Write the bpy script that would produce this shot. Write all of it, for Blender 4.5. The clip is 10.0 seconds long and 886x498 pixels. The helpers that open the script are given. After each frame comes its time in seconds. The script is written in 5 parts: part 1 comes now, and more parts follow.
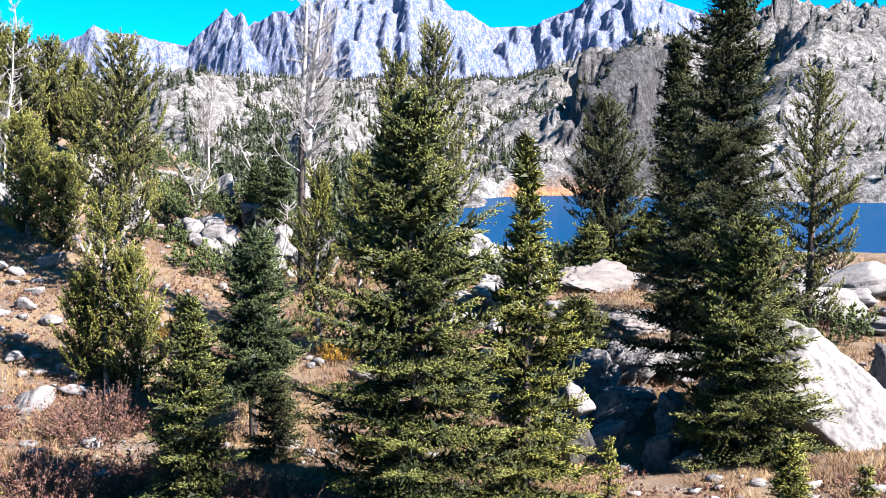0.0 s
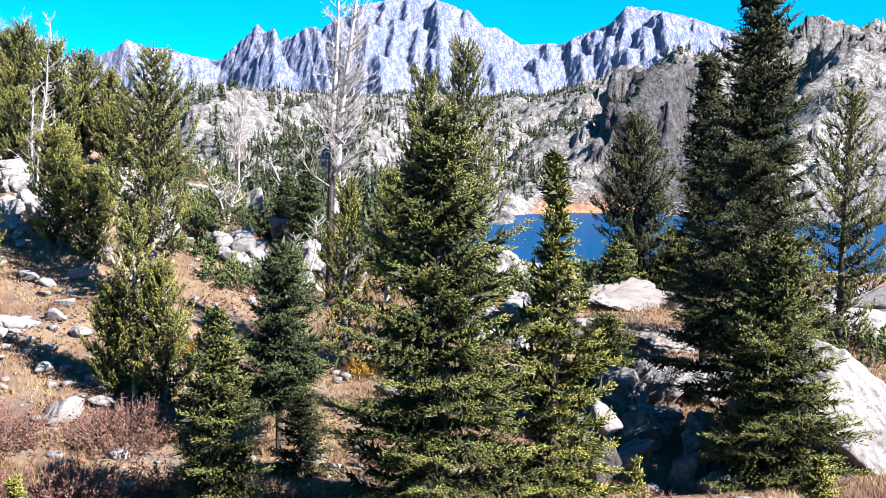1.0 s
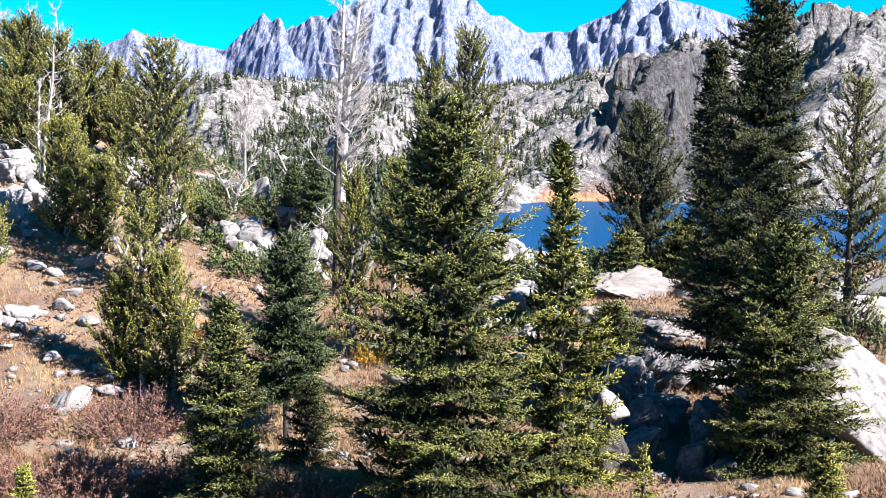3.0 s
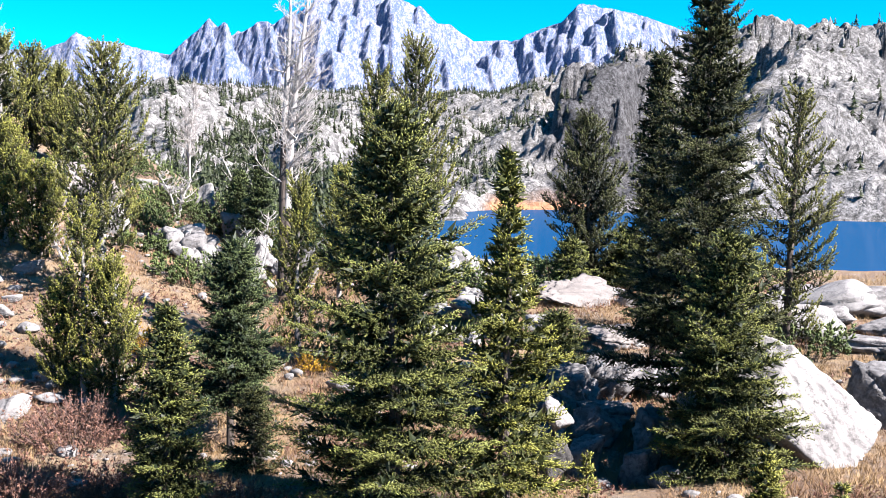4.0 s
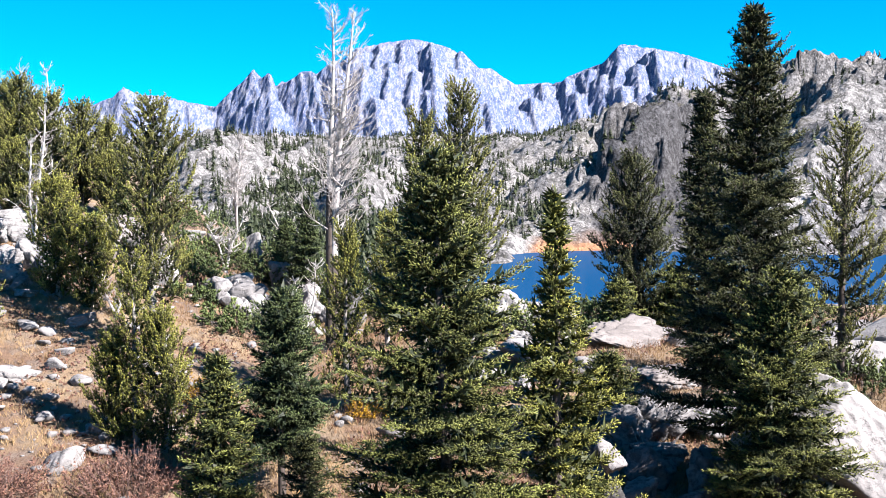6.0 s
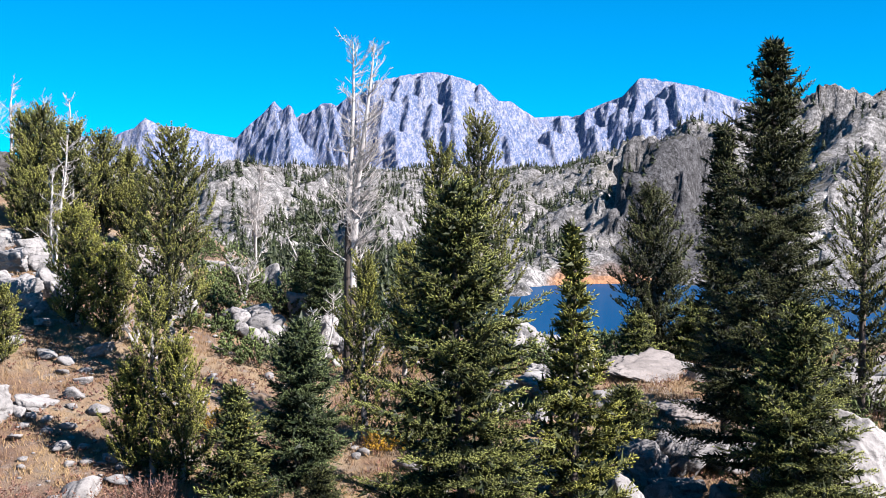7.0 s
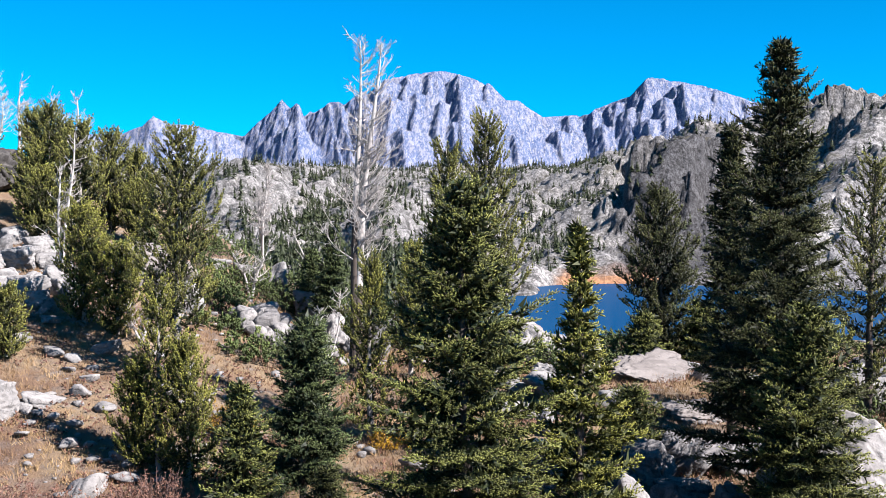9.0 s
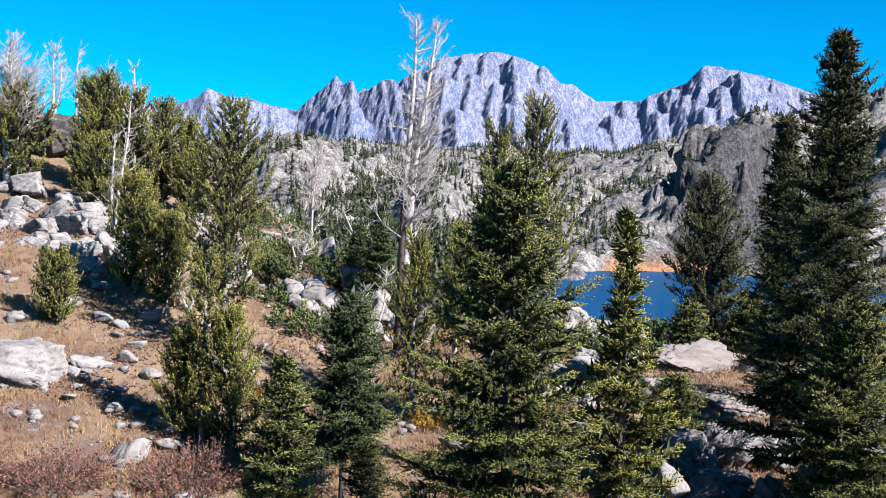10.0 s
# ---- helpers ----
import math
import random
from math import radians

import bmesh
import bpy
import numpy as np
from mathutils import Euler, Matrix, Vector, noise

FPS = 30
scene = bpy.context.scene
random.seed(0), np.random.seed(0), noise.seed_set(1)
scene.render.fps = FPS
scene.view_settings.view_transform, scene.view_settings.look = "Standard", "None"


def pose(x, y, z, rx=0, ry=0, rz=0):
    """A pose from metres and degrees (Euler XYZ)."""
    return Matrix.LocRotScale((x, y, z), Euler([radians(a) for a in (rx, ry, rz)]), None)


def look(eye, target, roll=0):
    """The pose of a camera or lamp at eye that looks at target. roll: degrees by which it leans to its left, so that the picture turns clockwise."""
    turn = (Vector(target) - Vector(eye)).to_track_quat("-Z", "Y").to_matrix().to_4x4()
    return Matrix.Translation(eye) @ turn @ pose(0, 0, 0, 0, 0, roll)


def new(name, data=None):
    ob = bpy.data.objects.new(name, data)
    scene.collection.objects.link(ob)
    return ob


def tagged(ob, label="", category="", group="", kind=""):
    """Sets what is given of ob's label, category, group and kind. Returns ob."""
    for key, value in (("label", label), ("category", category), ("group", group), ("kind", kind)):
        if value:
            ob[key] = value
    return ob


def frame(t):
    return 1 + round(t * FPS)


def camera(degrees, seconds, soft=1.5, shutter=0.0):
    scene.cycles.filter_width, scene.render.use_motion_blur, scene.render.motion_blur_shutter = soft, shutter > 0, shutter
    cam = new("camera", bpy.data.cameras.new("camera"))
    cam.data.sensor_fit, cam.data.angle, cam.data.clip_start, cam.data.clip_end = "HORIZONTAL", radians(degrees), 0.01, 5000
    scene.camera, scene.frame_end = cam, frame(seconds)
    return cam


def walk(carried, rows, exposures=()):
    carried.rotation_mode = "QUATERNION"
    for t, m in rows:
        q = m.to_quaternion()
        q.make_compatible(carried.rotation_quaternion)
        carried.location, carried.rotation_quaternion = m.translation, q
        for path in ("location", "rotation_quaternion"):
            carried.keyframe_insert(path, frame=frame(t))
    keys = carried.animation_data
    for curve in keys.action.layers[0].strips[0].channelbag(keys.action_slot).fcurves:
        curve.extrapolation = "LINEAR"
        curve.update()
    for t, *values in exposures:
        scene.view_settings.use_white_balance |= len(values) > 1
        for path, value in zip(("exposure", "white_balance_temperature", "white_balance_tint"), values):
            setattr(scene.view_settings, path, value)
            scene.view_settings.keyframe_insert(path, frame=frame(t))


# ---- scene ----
cam = camera(40, 10.0, soft=0.4)


def turned(x, y, z, yaw, pitch, lean):
    """A camera pose: degrees to the left, upwards, and of lean about its axis."""
    return pose(x, y, z, 90 + pitch, 0, yaw) @ pose(0, 0, 0, 0, 0, lean)


PATH = [
    (0.0, turned(-0.000, 0.000, 6.000, 0.01, -4.99, -0.24)),
    (0.5, turned(0.001, 0.001, 6.001, 2.89, -4.12, 0.30)),
    (1.0, turned(0.000, 0.000, 5.999, 1.34, -4.23, 0.30)),
    (1.5, turned(-0.001, 0.001, 6.004, 1.03, -5.67, 0.46)),
    (2.0, turned(-0.003, -0.001, 6.000, 3.50, -4.27, 0.75)),
    (2.5, turned(-0.001, -0.003, 5.995, 1.87, -4.47, 0.54)),
    (2.7, turned(-0.001, -0.003, 5.994, 1.79, -4.76, 0.22)),
    (3.8, turned(-0.001, -0.003, 5.995, 0.18, -4.76, 0.10)),
    (4.0, turned(-0.001, -0.003, 5.996, -0.91, -4.39, 0.59)),
    (4.5, turned(-0.003, -0.002, 5.996, 1.08, -5.42, 0.76)),
    (5.0, turned(-0.004, -0.001, 5.995, 1.36, -5.97, -0.45)),
    (5.5, turned(-0.007, -0.002, 5.997, -0.57, -3.10, -0.39)),
    (6.0, turned(-0.011, -0.002, 6.001, 1.27, -2.32, -0.90)),
    (6.2, turned(-0.012, -0.002, 6.003, 2.86, -0.87, -0.82)),
    (7.3, turned(-0.001, -0.000, 6.007, 1.96, -0.74, -0.45)),
    (7.5, turned(0.001, -0.000, 6.007, 3.71, -0.45, -0.46)),
    (8.0, turned(0.005, 0.000, 6.005, 3.22, -0.50, -0.45)),
    (8.5, turned(0.009, 0.001, 6.003, 1.58, -1.43, -0.57)),
    (9.0, turned(0.012, 0.002, 6.004, 2.46, -0.84, -0.30)),
    (9.5, turned(0.014, 0.003, 6.003, 2.98, -0.82, -0.46)),
    (10.0, turned(0.016, 0.005, 6.002, 4.70, -1.79, 1.84)),
]
walk(cam, PATH, ((0.0, 2.38, 6350, 14), (5.0, 2.49, 6350, 14), (5.5, 2.50, 6350, 14), (6.2, 2.18, 6350, 14), (7.5, 1.96, 6350, 14), (10.0, 1.92, 6350, 14)))

# world and light
SUN_AZ, SUN_EL = 118.0, 38.0     # degrees clockwise from the view's +y, and above the horizon
world = bpy.data.worlds.new("sky")
scene.world = world
world.use_nodes = True
wn = world.node_tree.nodes
wl = world.node_tree.links
sky = wn.new("ShaderNodeTexSky")
sky.sky_type = "NISHITA"
sky.sun_disc = False
sky.sun_elevation = radians(SUN_EL)
sky.sun_rotation = radians(SUN_AZ)
sky.altitude = 3100
sky.air_density = 0.85
sky.dust_density = 0.0
sky.ozone_density = 3.0
tone = wn.new("ShaderNodeHueSaturation")
tone.inputs["Saturation"].default_value = 1.85
tone.inputs["Hue"].default_value = 0.49
wl.new(sky.outputs["Color"], tone.inputs["Color"])
wl.new(tone.outputs["Color"], wn["Background"].inputs["Color"])
wn["Background"].inputs["Strength"].default_value = 0.050

sun_data = bpy.data.lights.new("sun", "SUN")
sun_data.energy = 5.0
sun_data.angle = radians(0.5)
sun_data.color = (1.0, 0.92, 0.875)
sun = new("sun", sun_data)
sun_way = Vector((math.sin(radians(SUN_AZ)) * math.cos(radians(SUN_EL)),
                  math.cos(radians(SUN_AZ)) * math.cos(radians(SUN_EL)), math.sin(radians(SUN_EL))))
sun.matrix_world = look(sun_way * 60, (0, 0, 0))


# ---- materials ----
def material(name, rough=0.8):
    """A node material: returns it with a small maker of nodes and its shader."""
    m = bpy.data.materials.new(name)
    m.use_nodes = True
    nt = m.node_tree
    shader = nt.nodes["Principled BSDF"]
    shader.inputs["Roughness"].default_value = rough
    shader.inputs["Specular IOR Level"].default_value = 0.25

    def node(kind, **settings):
        n = nt.nodes.new("ShaderNode" + kind)
        for key, value in settings.items():
            n.inputs[key].default_value = value
        return n
    return m, nt, node, shader


def noise_tex(node, nt, vector, scale, detail=6.0, rough=0.6):
    n = node("TexNoise", Scale=scale, Detail=detail, Roughness=rough)
    nt.links.new(vector, n.inputs["Vector"])
    return n.outputs["Fac"]


def ramp(node, nt, fac, stops):
    r = node("ValToRGB")
    els = r.color_ramp.elements
    while len(els) < len(stops):
        els.new(0.5)
    for e, (p, c) in zip(els, stops):
        e.position = p
        e.color = (*c, 1) if len(c) == 3 else c
    nt.links.new(fac, r.inputs["Fac"])
    return r.outputs["Color"]


def blend(node, nt, fac, a, b, mode="MIX"):
    mx = node("MixRGB")
    mx.blend_type = mode
    for value, slot in ((fac, "Fac"), (a, "Color1"), (b, "Color2")):
        if isinstance(value, (int, float)):
            mx.inputs[slot].default_value = value
        elif isinstance(value, tuple):
            mx.inputs[slot].default_value = (*value, 1)
        else:
            nt.links.new(value, mx.inputs[slot])
    return mx.outputs["Color"]


def bump(node, nt, shader, height, strength, distance):
    b = node("Bump", Strength=strength, Distance=distance)
    nt.links.new(height, b.inputs["Height"])
    nt.links.new(b.outputs["Normal"], shader.inputs["Normal"])


def granite(name, scale=1.0, cracks=0.22, light=(0.244, 0.238, 0.231), mid=(0.125, 0.123, 0.122), dark=(0.033, 0.033, 0.033), lichen=0.475, relief=0.09):
    """Pale speckled granite with grey weathering, dark lichen and cracks; scale is one over metres."""
    m, nt, node, sh = material(name, 0.85)
    pos = node("NewGeometry").outputs["Position"]
    big = noise_tex(node, nt, pos, 0.9 * scale, 8, 0.65)
    fine = noise_tex(node, nt, pos, 14 * scale, 5, 0.7)
    patch = noise_tex(node, nt, pos, 2.7 * scale, 9, 0.75)
    col = ramp(node, nt, big, [(0.33, mid), (0.58, light)])
    col = blend(node, nt, ramp(node, nt, fine, [(0.3, (0.25,) * 3), (0.7, (0.0,) * 3)]), col, dark)
    col = blend(node, nt, ramp(node, nt, patch, [(lichen - 0.07, (0.8,) * 3), (lichen + 0.04, (0,) * 3)]), col, dark)
    slant = node("Mapping", Scale=(0.9, 1.1, 1.9), Rotation=(0.5, 0.7, 0.2))
    nt.links.new(pos, slant.inputs["Vector"])
    grain_ = noise_tex(node, nt, slant.outputs["Vector"], 2.2 * scale, 7, 0.7)
    col = blend(node, nt, ramp(node, nt, grain_, [(0.40, (0.5,) * 3), (0.50, (0.0,) * 3)]), col, mid)
    stretch = node("Mapping", Scale=(0.45, 0.7, 1.8), Rotation=(0.4, 0.95, 0.3))
    nt.links.new(pos, stretch.inputs["Vector"])
    seam = noise_tex(node, nt, stretch.outputs["Vector"], 0.8 * scale, 4, 0.6)
    line = ramp(node, nt, seam, [(0.494, (0.0,) * 3), (0.5, (cracks,) * 3), (0.505, (0.0,) * 3)])
    col = blend(node, nt, line, col, (0.04, 0.037, 0.033))
    nt.links.new(col, sh.inputs["Base Color"])
    h = blend(node, nt, 0.5, blend(node, nt, 0.5, big, grain_), blend(node, nt, 0.5, fine, patch))
    h = blend(node, nt, line, h, (0, 0, 0))
    bump(node, nt, sh, h, 1.0, relief)
    return m


M_ROCK = granite("granite_pale", 1.0)
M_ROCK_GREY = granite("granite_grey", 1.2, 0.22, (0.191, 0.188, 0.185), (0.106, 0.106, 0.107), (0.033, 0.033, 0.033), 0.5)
M_LINED = granite("granite_lined", 0.9, 0.12, (0.262, 0.256, 0.247), (0.165, 0.161, 0.158), (0.0396, 0.0396, 0.0396), 0.44, 0.06)
# dark rock colour with the shade of hollow and overhang put into it
M_ROCK_DARK = granite("granite_shade_dark", 1.2, 0.3, (0.0726, 0.0693, 0.066), (0.0396, 0.0396, 0.0396), (0.0165, 0.0165, 0.0165), 0.5)
M_PALE = granite("granite_bleached", 1.3, 0.3, (0.240, 0.236, 0.229), (0.135, 0.133, 0.130), (0.0396, 0.0396, 0.0396), 0.43)
M_PINK = granite("granite_pink", 1.0, 0.3, (0.195, 0.180, 0.168), (0.115, 0.105, 0.098), (0.0528, 0.0495, 0.0462), 0.40)


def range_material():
    """Grey granite with the blue haze of distance put into its colour: ribs and gullies down the fall line, pale
    ledges, darker weathered bands.
    """
    m, nt, node, sh = material("hazy_granite_range", 0.9)
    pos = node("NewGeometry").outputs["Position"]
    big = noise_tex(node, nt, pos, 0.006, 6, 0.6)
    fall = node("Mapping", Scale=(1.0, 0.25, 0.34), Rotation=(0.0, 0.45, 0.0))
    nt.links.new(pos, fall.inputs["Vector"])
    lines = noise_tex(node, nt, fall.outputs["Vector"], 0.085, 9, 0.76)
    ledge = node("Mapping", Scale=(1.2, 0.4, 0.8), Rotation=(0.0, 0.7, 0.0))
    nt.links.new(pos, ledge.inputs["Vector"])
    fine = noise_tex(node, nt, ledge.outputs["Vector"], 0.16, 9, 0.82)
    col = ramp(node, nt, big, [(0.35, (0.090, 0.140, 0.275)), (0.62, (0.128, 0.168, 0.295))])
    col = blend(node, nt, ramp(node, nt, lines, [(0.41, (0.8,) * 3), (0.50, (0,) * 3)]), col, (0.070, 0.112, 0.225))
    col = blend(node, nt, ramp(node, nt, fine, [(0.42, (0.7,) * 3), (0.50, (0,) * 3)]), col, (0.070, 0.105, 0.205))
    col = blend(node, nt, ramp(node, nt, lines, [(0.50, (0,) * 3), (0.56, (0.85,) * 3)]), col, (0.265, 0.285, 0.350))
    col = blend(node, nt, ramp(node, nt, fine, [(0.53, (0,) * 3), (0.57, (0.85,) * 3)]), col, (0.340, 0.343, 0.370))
    nt.links.new(col, sh.inputs["Base Color"])
    bump(node, nt, sh, blend(node, nt, 0.5, lines, fine), 1.0, 24.0)
    return m


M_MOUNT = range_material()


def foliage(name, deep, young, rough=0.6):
    """Needles: old growth to young tips by the mesh's own growth value, which in conifers also paints the shade inside
    the crown; varied needle by needle.
    """
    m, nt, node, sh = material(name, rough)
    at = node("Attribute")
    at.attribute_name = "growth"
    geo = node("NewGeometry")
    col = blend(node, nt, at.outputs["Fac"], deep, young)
    hs = node("HueSaturation")
    nt.links.new(col, hs.inputs["Color"])
    mp = node("MapRange")
    mp.inputs["To Min"].default_value = 0.82
    mp.inputs["To Max"].default_value = 1.18
    nt.links.new(geo.outputs["Random Per Island"], mp.inputs["Value"])
    nt.links.new(mp.outputs["Result"], hs.inputs["Value"])
    nt.links.new(hs.outputs["Color"], sh.inputs["Base Color"])
    tr = node("BsdfTranslucent")
    nt.links.new(hs.outputs["Color"], tr.inputs["Color"])
    mix = node("MixShader", Fac=0.08)
    nt.links.new(sh.outputs["BSDF"], mix.inputs[1])
    nt.links.new(tr.outputs["BSDF"], mix.inputs[2])
    nt.links.new(mix.outputs["Shader"], nt.nodes["Material Output"].inputs["Surface"])
    return m


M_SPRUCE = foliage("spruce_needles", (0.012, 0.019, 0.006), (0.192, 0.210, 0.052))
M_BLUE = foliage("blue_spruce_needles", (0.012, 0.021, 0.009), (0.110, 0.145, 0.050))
# for dark conifers; on shaded spruces it puts their shade into the colour
M_DARK = foliage("dark_shade_needles", (0.006, 0.010, 0.004), (0.078, 0.088, 0.026))
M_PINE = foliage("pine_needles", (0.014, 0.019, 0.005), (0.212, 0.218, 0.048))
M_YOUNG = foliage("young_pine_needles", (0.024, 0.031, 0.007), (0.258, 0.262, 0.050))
M_MAT = foliage("juniper_needles", (0.014, 0.026, 0.008), (0.165, 0.215, 0.060))
M_FAR = foliage("distant_needles", (0.013, 0.020, 0.010), (0.040, 0.052, 0.018))
M_LEAF_RED = foliage("willow_leaves", (0.075, 0.036, 0.030), (0.205, 0.112, 0.074))
M_GRASS = foliage("dry_grass", (0.108, 0.056, 0.030), (0.285, 0.200, 0.100))
M_YELLOW = foliage("yellow_leaves", (0.20, 0.105, 0.01), (0.42, 0.27, 0.02))


def bark(name, a, b, scale):
    m, nt, node, sh = material(name, 0.9)
    co = node("TexCoord").outputs["Object"]
    mp = node("Mapping", Scale=(6.0, 6.0, 1.0))
    nt.links.new(co, mp.inputs["Vector"])
    f1 = noise_tex(node, nt, mp.outputs["Vector"], scale, 6, 0.7)
    f2 = noise_tex(node, nt, co, scale * 0.5, 3, 0.5)
    col = blend(node, nt, 0.4, ramp(node, nt, f1, [(0.35, a), (0.65, b)]), ramp(node, nt, f2, [(0.35, a), (0.65, b)]))
    nt.links.new(col, sh.inputs["Base Color"])
    bump(node, nt, sh, f1, 0.8, 0.02)
    return m


M_BARK = bark("spruce_bark", (0.0297, 0.0238, 0.0198), (0.0858, 0.0726, 0.0627), 3.0)
M_BARK_PALE = bark("pine_bark", (0.112, 0.102, 0.0924), (0.277, 0.264, 0.244), 2.0)
M_DEAD = bark("bleached_wood", (0.198, 0.188, 0.178), (0.422, 0.406, 0.389), 2.0)
M_STEM = bark("willow_stems", (0.066, 0.0383, 0.033), (0.198, 0.139, 0.119), 4.0)


def ground_material():
    """Dry meadow, soil and gravel near by; granite, scree and heath on the hills; sand at the lake."""
    m, nt, node, sh = material("alpine_ground", 0.9)
    geo = node("NewGeometry")
    pos = geo.outputs["Position"]
    cover = node("Attribute")
    cover.attribute_name = "cover"
    sep = node("SeparateColor")
    nt.links.new(cover.outputs["Color"], sep.inputs["Color"])
    n1 = noise_tex(node, nt, pos, 0.35, 8, 0.65)
    n2 = noise_tex(node, nt, pos, 2.2, 8, 0.7)
    n3 = noise_tex(node, nt, pos, 16, 5, 0.7)
    grass = ramp(node, nt, n1, [(0.30, (0.085, 0.050, 0.036)), (0.44, (0.165, 0.108, 0.068)), (0.56, (0.235, 0.175, 0.105)), (0.70, (0.130, 0.082, 0.056))])
    soil = ramp(node, nt, n2, [(0.3, (0.045, 0.034, 0.027)), (0.7, (0.165, 0.135, 0.110))])
    gravel = ramp(node, nt, n3, [(0.42, (0.099, 0.0858, 0.0759)), (0.60, (0.304, 0.287, 0.271))])
    meadow = blend(node, nt, ramp(node, nt, n2, [(0.45, (0, 0, 0)), (0.62, (0.75,) * 3)]), grass, soil)
    meadow = blend(node, nt, ramp(node, nt, noise_tex(node, nt, pos, 0.9, 6, 0.7), [(0.55, (0, 0, 0)), (0.68, (0.85,) * 3)]), meadow, gravel)
    # hills
    r1 = noise_tex(node, nt, pos, 0.035, 9, 0.68)
    r2 = noise_tex(node, nt, pos, 0.22, 8, 0.72)
    rock = ramp(node, nt, r1, [(0.30, (0.112, 0.112, 0.114)), (0.46, (0.191, 0.19, 0.187)), (0.64, (0.277, 0.273, 0.264))])
    rock = blend(node, nt, ramp(node, nt, r2, [(0.40, (0.88,) * 3), (0.53, (0,) * 3)]), rock, (0.0495, 0.0495, 0.0482))
    wv = node("TexNoise", Scale=0.12, Detail=5)
    nt.links.new(pos, wv.inputs["Vector"])
    sc = node("VectorMath")
    sc.operation = "SCALE"
    sc.inputs["Scale"].default_value = 9.0
    nt.links.new(wv.outputs["Color"], sc.inputs[0])
    ad = node("VectorMath")
    ad.operation = "ADD"
    flatter = node("Mapping", Scale=(1.0, 1.0, 0.45))
    nt.links.new(pos, flatter.inputs["Vector"])
    nt.links.new(flatter.outputs["Vector"], ad.inputs[0])
    nt.links.new(sc.outputs["Vector"], ad.inputs[1])
    band = noise_tex(node, nt, ad.outputs["Vector"], 0.11, 5, 0.6)
    band2 = noise_tex(node, nt, flatter.outputs["Vector"], 0.33, 4, 0.6)
    seam = ramp(node, nt, band, [(0.47, (0,) * 3), (0.5, (0.45,) * 3), (0.515, (0,) * 3)])
    seam2 = ramp(node, nt, band2, [(0.47, (0,) * 3), (0.5, (0.25,) * 3), (0.52, (0,) * 3)])
    seam = blend(node, nt, 1.0, seam, seam2, "LIGHTEN")
    tall = node("Mapping", Scale=(1.0, 1.0, 0.22))
    nt.links.new(pos, tall.inputs["Vector"])
    streak = noise_tex(node, nt, tall.outputs["Vector"], 0.55, 6, 0.7)
    rock = blend(node, nt, ramp(node, nt, streak, [(0.36, (0.7,) * 3), (0.5, (0,) * 3)]), rock, (0.066, 0.066, 0.0647))
    rock = blend(node, nt, seam, rock, (0.0462, 0.0462, 0.0449))
    speck = noise_tex(node, nt, pos, 0.8, 7, 0.75)
    rock = blend(node, nt, ramp(node, nt, speck, [(0.40, (0.85,) * 3), (0.50, (0,) * 3)]), rock, (0.045, 0.047, 0.042))
    rock = blend(node, nt, ramp(node, nt, speck, [(0.54, (0,) * 3), (0.62, (0.7,) * 3)]), rock, (0.33, 0.325, 0.315))
    # dark bluish rock: the bluff's own stain with its left face's shade painted in
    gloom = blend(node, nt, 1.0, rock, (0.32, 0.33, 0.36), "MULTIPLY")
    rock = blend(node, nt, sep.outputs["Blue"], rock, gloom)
    heath = ramp(node, nt, r2, [(0.35, (0.0231, 0.0277, 0.0145)), (0.65, (0.0792, 0.0693, 0.0429))])
    nz = node("SeparateXYZ")
    nt.links.new(geo.outputs["Normal"], nz.inputs["Vector"])
    flat = node("MapRange")
    for key, value in (("From Min", 0.72), ("From Max", 0.92)):
        flat.inputs[key].default_value = value
    nt.links.new(nz.outputs["Z"], flat.inputs["Value"])
    spots = ramp(node, nt, noise_tex(node, nt, pos, 0.06, 8, 0.7), [(0.55, (0,) * 3), (0.64, (0.9,) * 3)])
    hill = blend(node, nt, blend(node, nt, 1.0, spots, flat.outputs["Result"], "MULTIPLY"), rock, heath)
    col = blend(node, nt, sep.outputs["Red"], meadow, hill)
    sand = ramp(node, nt, r2, [(0.3, (0.218, 0.106, 0.0495)), (0.7, (0.363, 0.198, 0.106))])
    col = blend(node, nt, sep.outputs["Green"], col, sand)
    nt.links.new(col, sh.inputs["Base Color"])
    near_h = blend(node, nt, 0.5, n2, n3)
    h = blend(node, nt, sep.outputs["Red"], blend(node, nt, 1.0, near_h, (0.08,) * 3, "MULTIPLY"), blend(node, nt, seam, blend(node, nt, 0.5, r1, r2), (0, 0, 0)))
    bump(node, nt, sh, h, 1.0, 2.6)
    return m


def water_material():
    m, nt, node, sh = material("lake_water", 0.08)
    # the sky's reflection is painted in as diffuse blue; only the coat mirrors
    sh.inputs["Base Color"].default_value = (0.002, 0.036, 0.098, 1)
    sh.inputs["IOR"].default_value = 1.33
    sh.inputs["Specular IOR Level"].default_value = 0.0
    sh.inputs["Coat Weight"].default_value = 0.15
    sh.inputs["Coat Roughness"].default_value = 0.12
    sh.inputs["Coat IOR"].default_value = 1.33
    pos = node("NewGeometry").outputs["Position"]
    mp = node("Mapping", Scale=(1.0, 0.5, 1.0))
    nt.links.new(pos, mp.inputs["Vector"])
    h = noise_tex(node, nt, mp.outputs["Vector"], 0.9, 4, 0.6)
    bump(node, nt, sh, h, 0.25, 0.4)
    return m


M_GROUND = ground_material()
M_WATER = water_material()


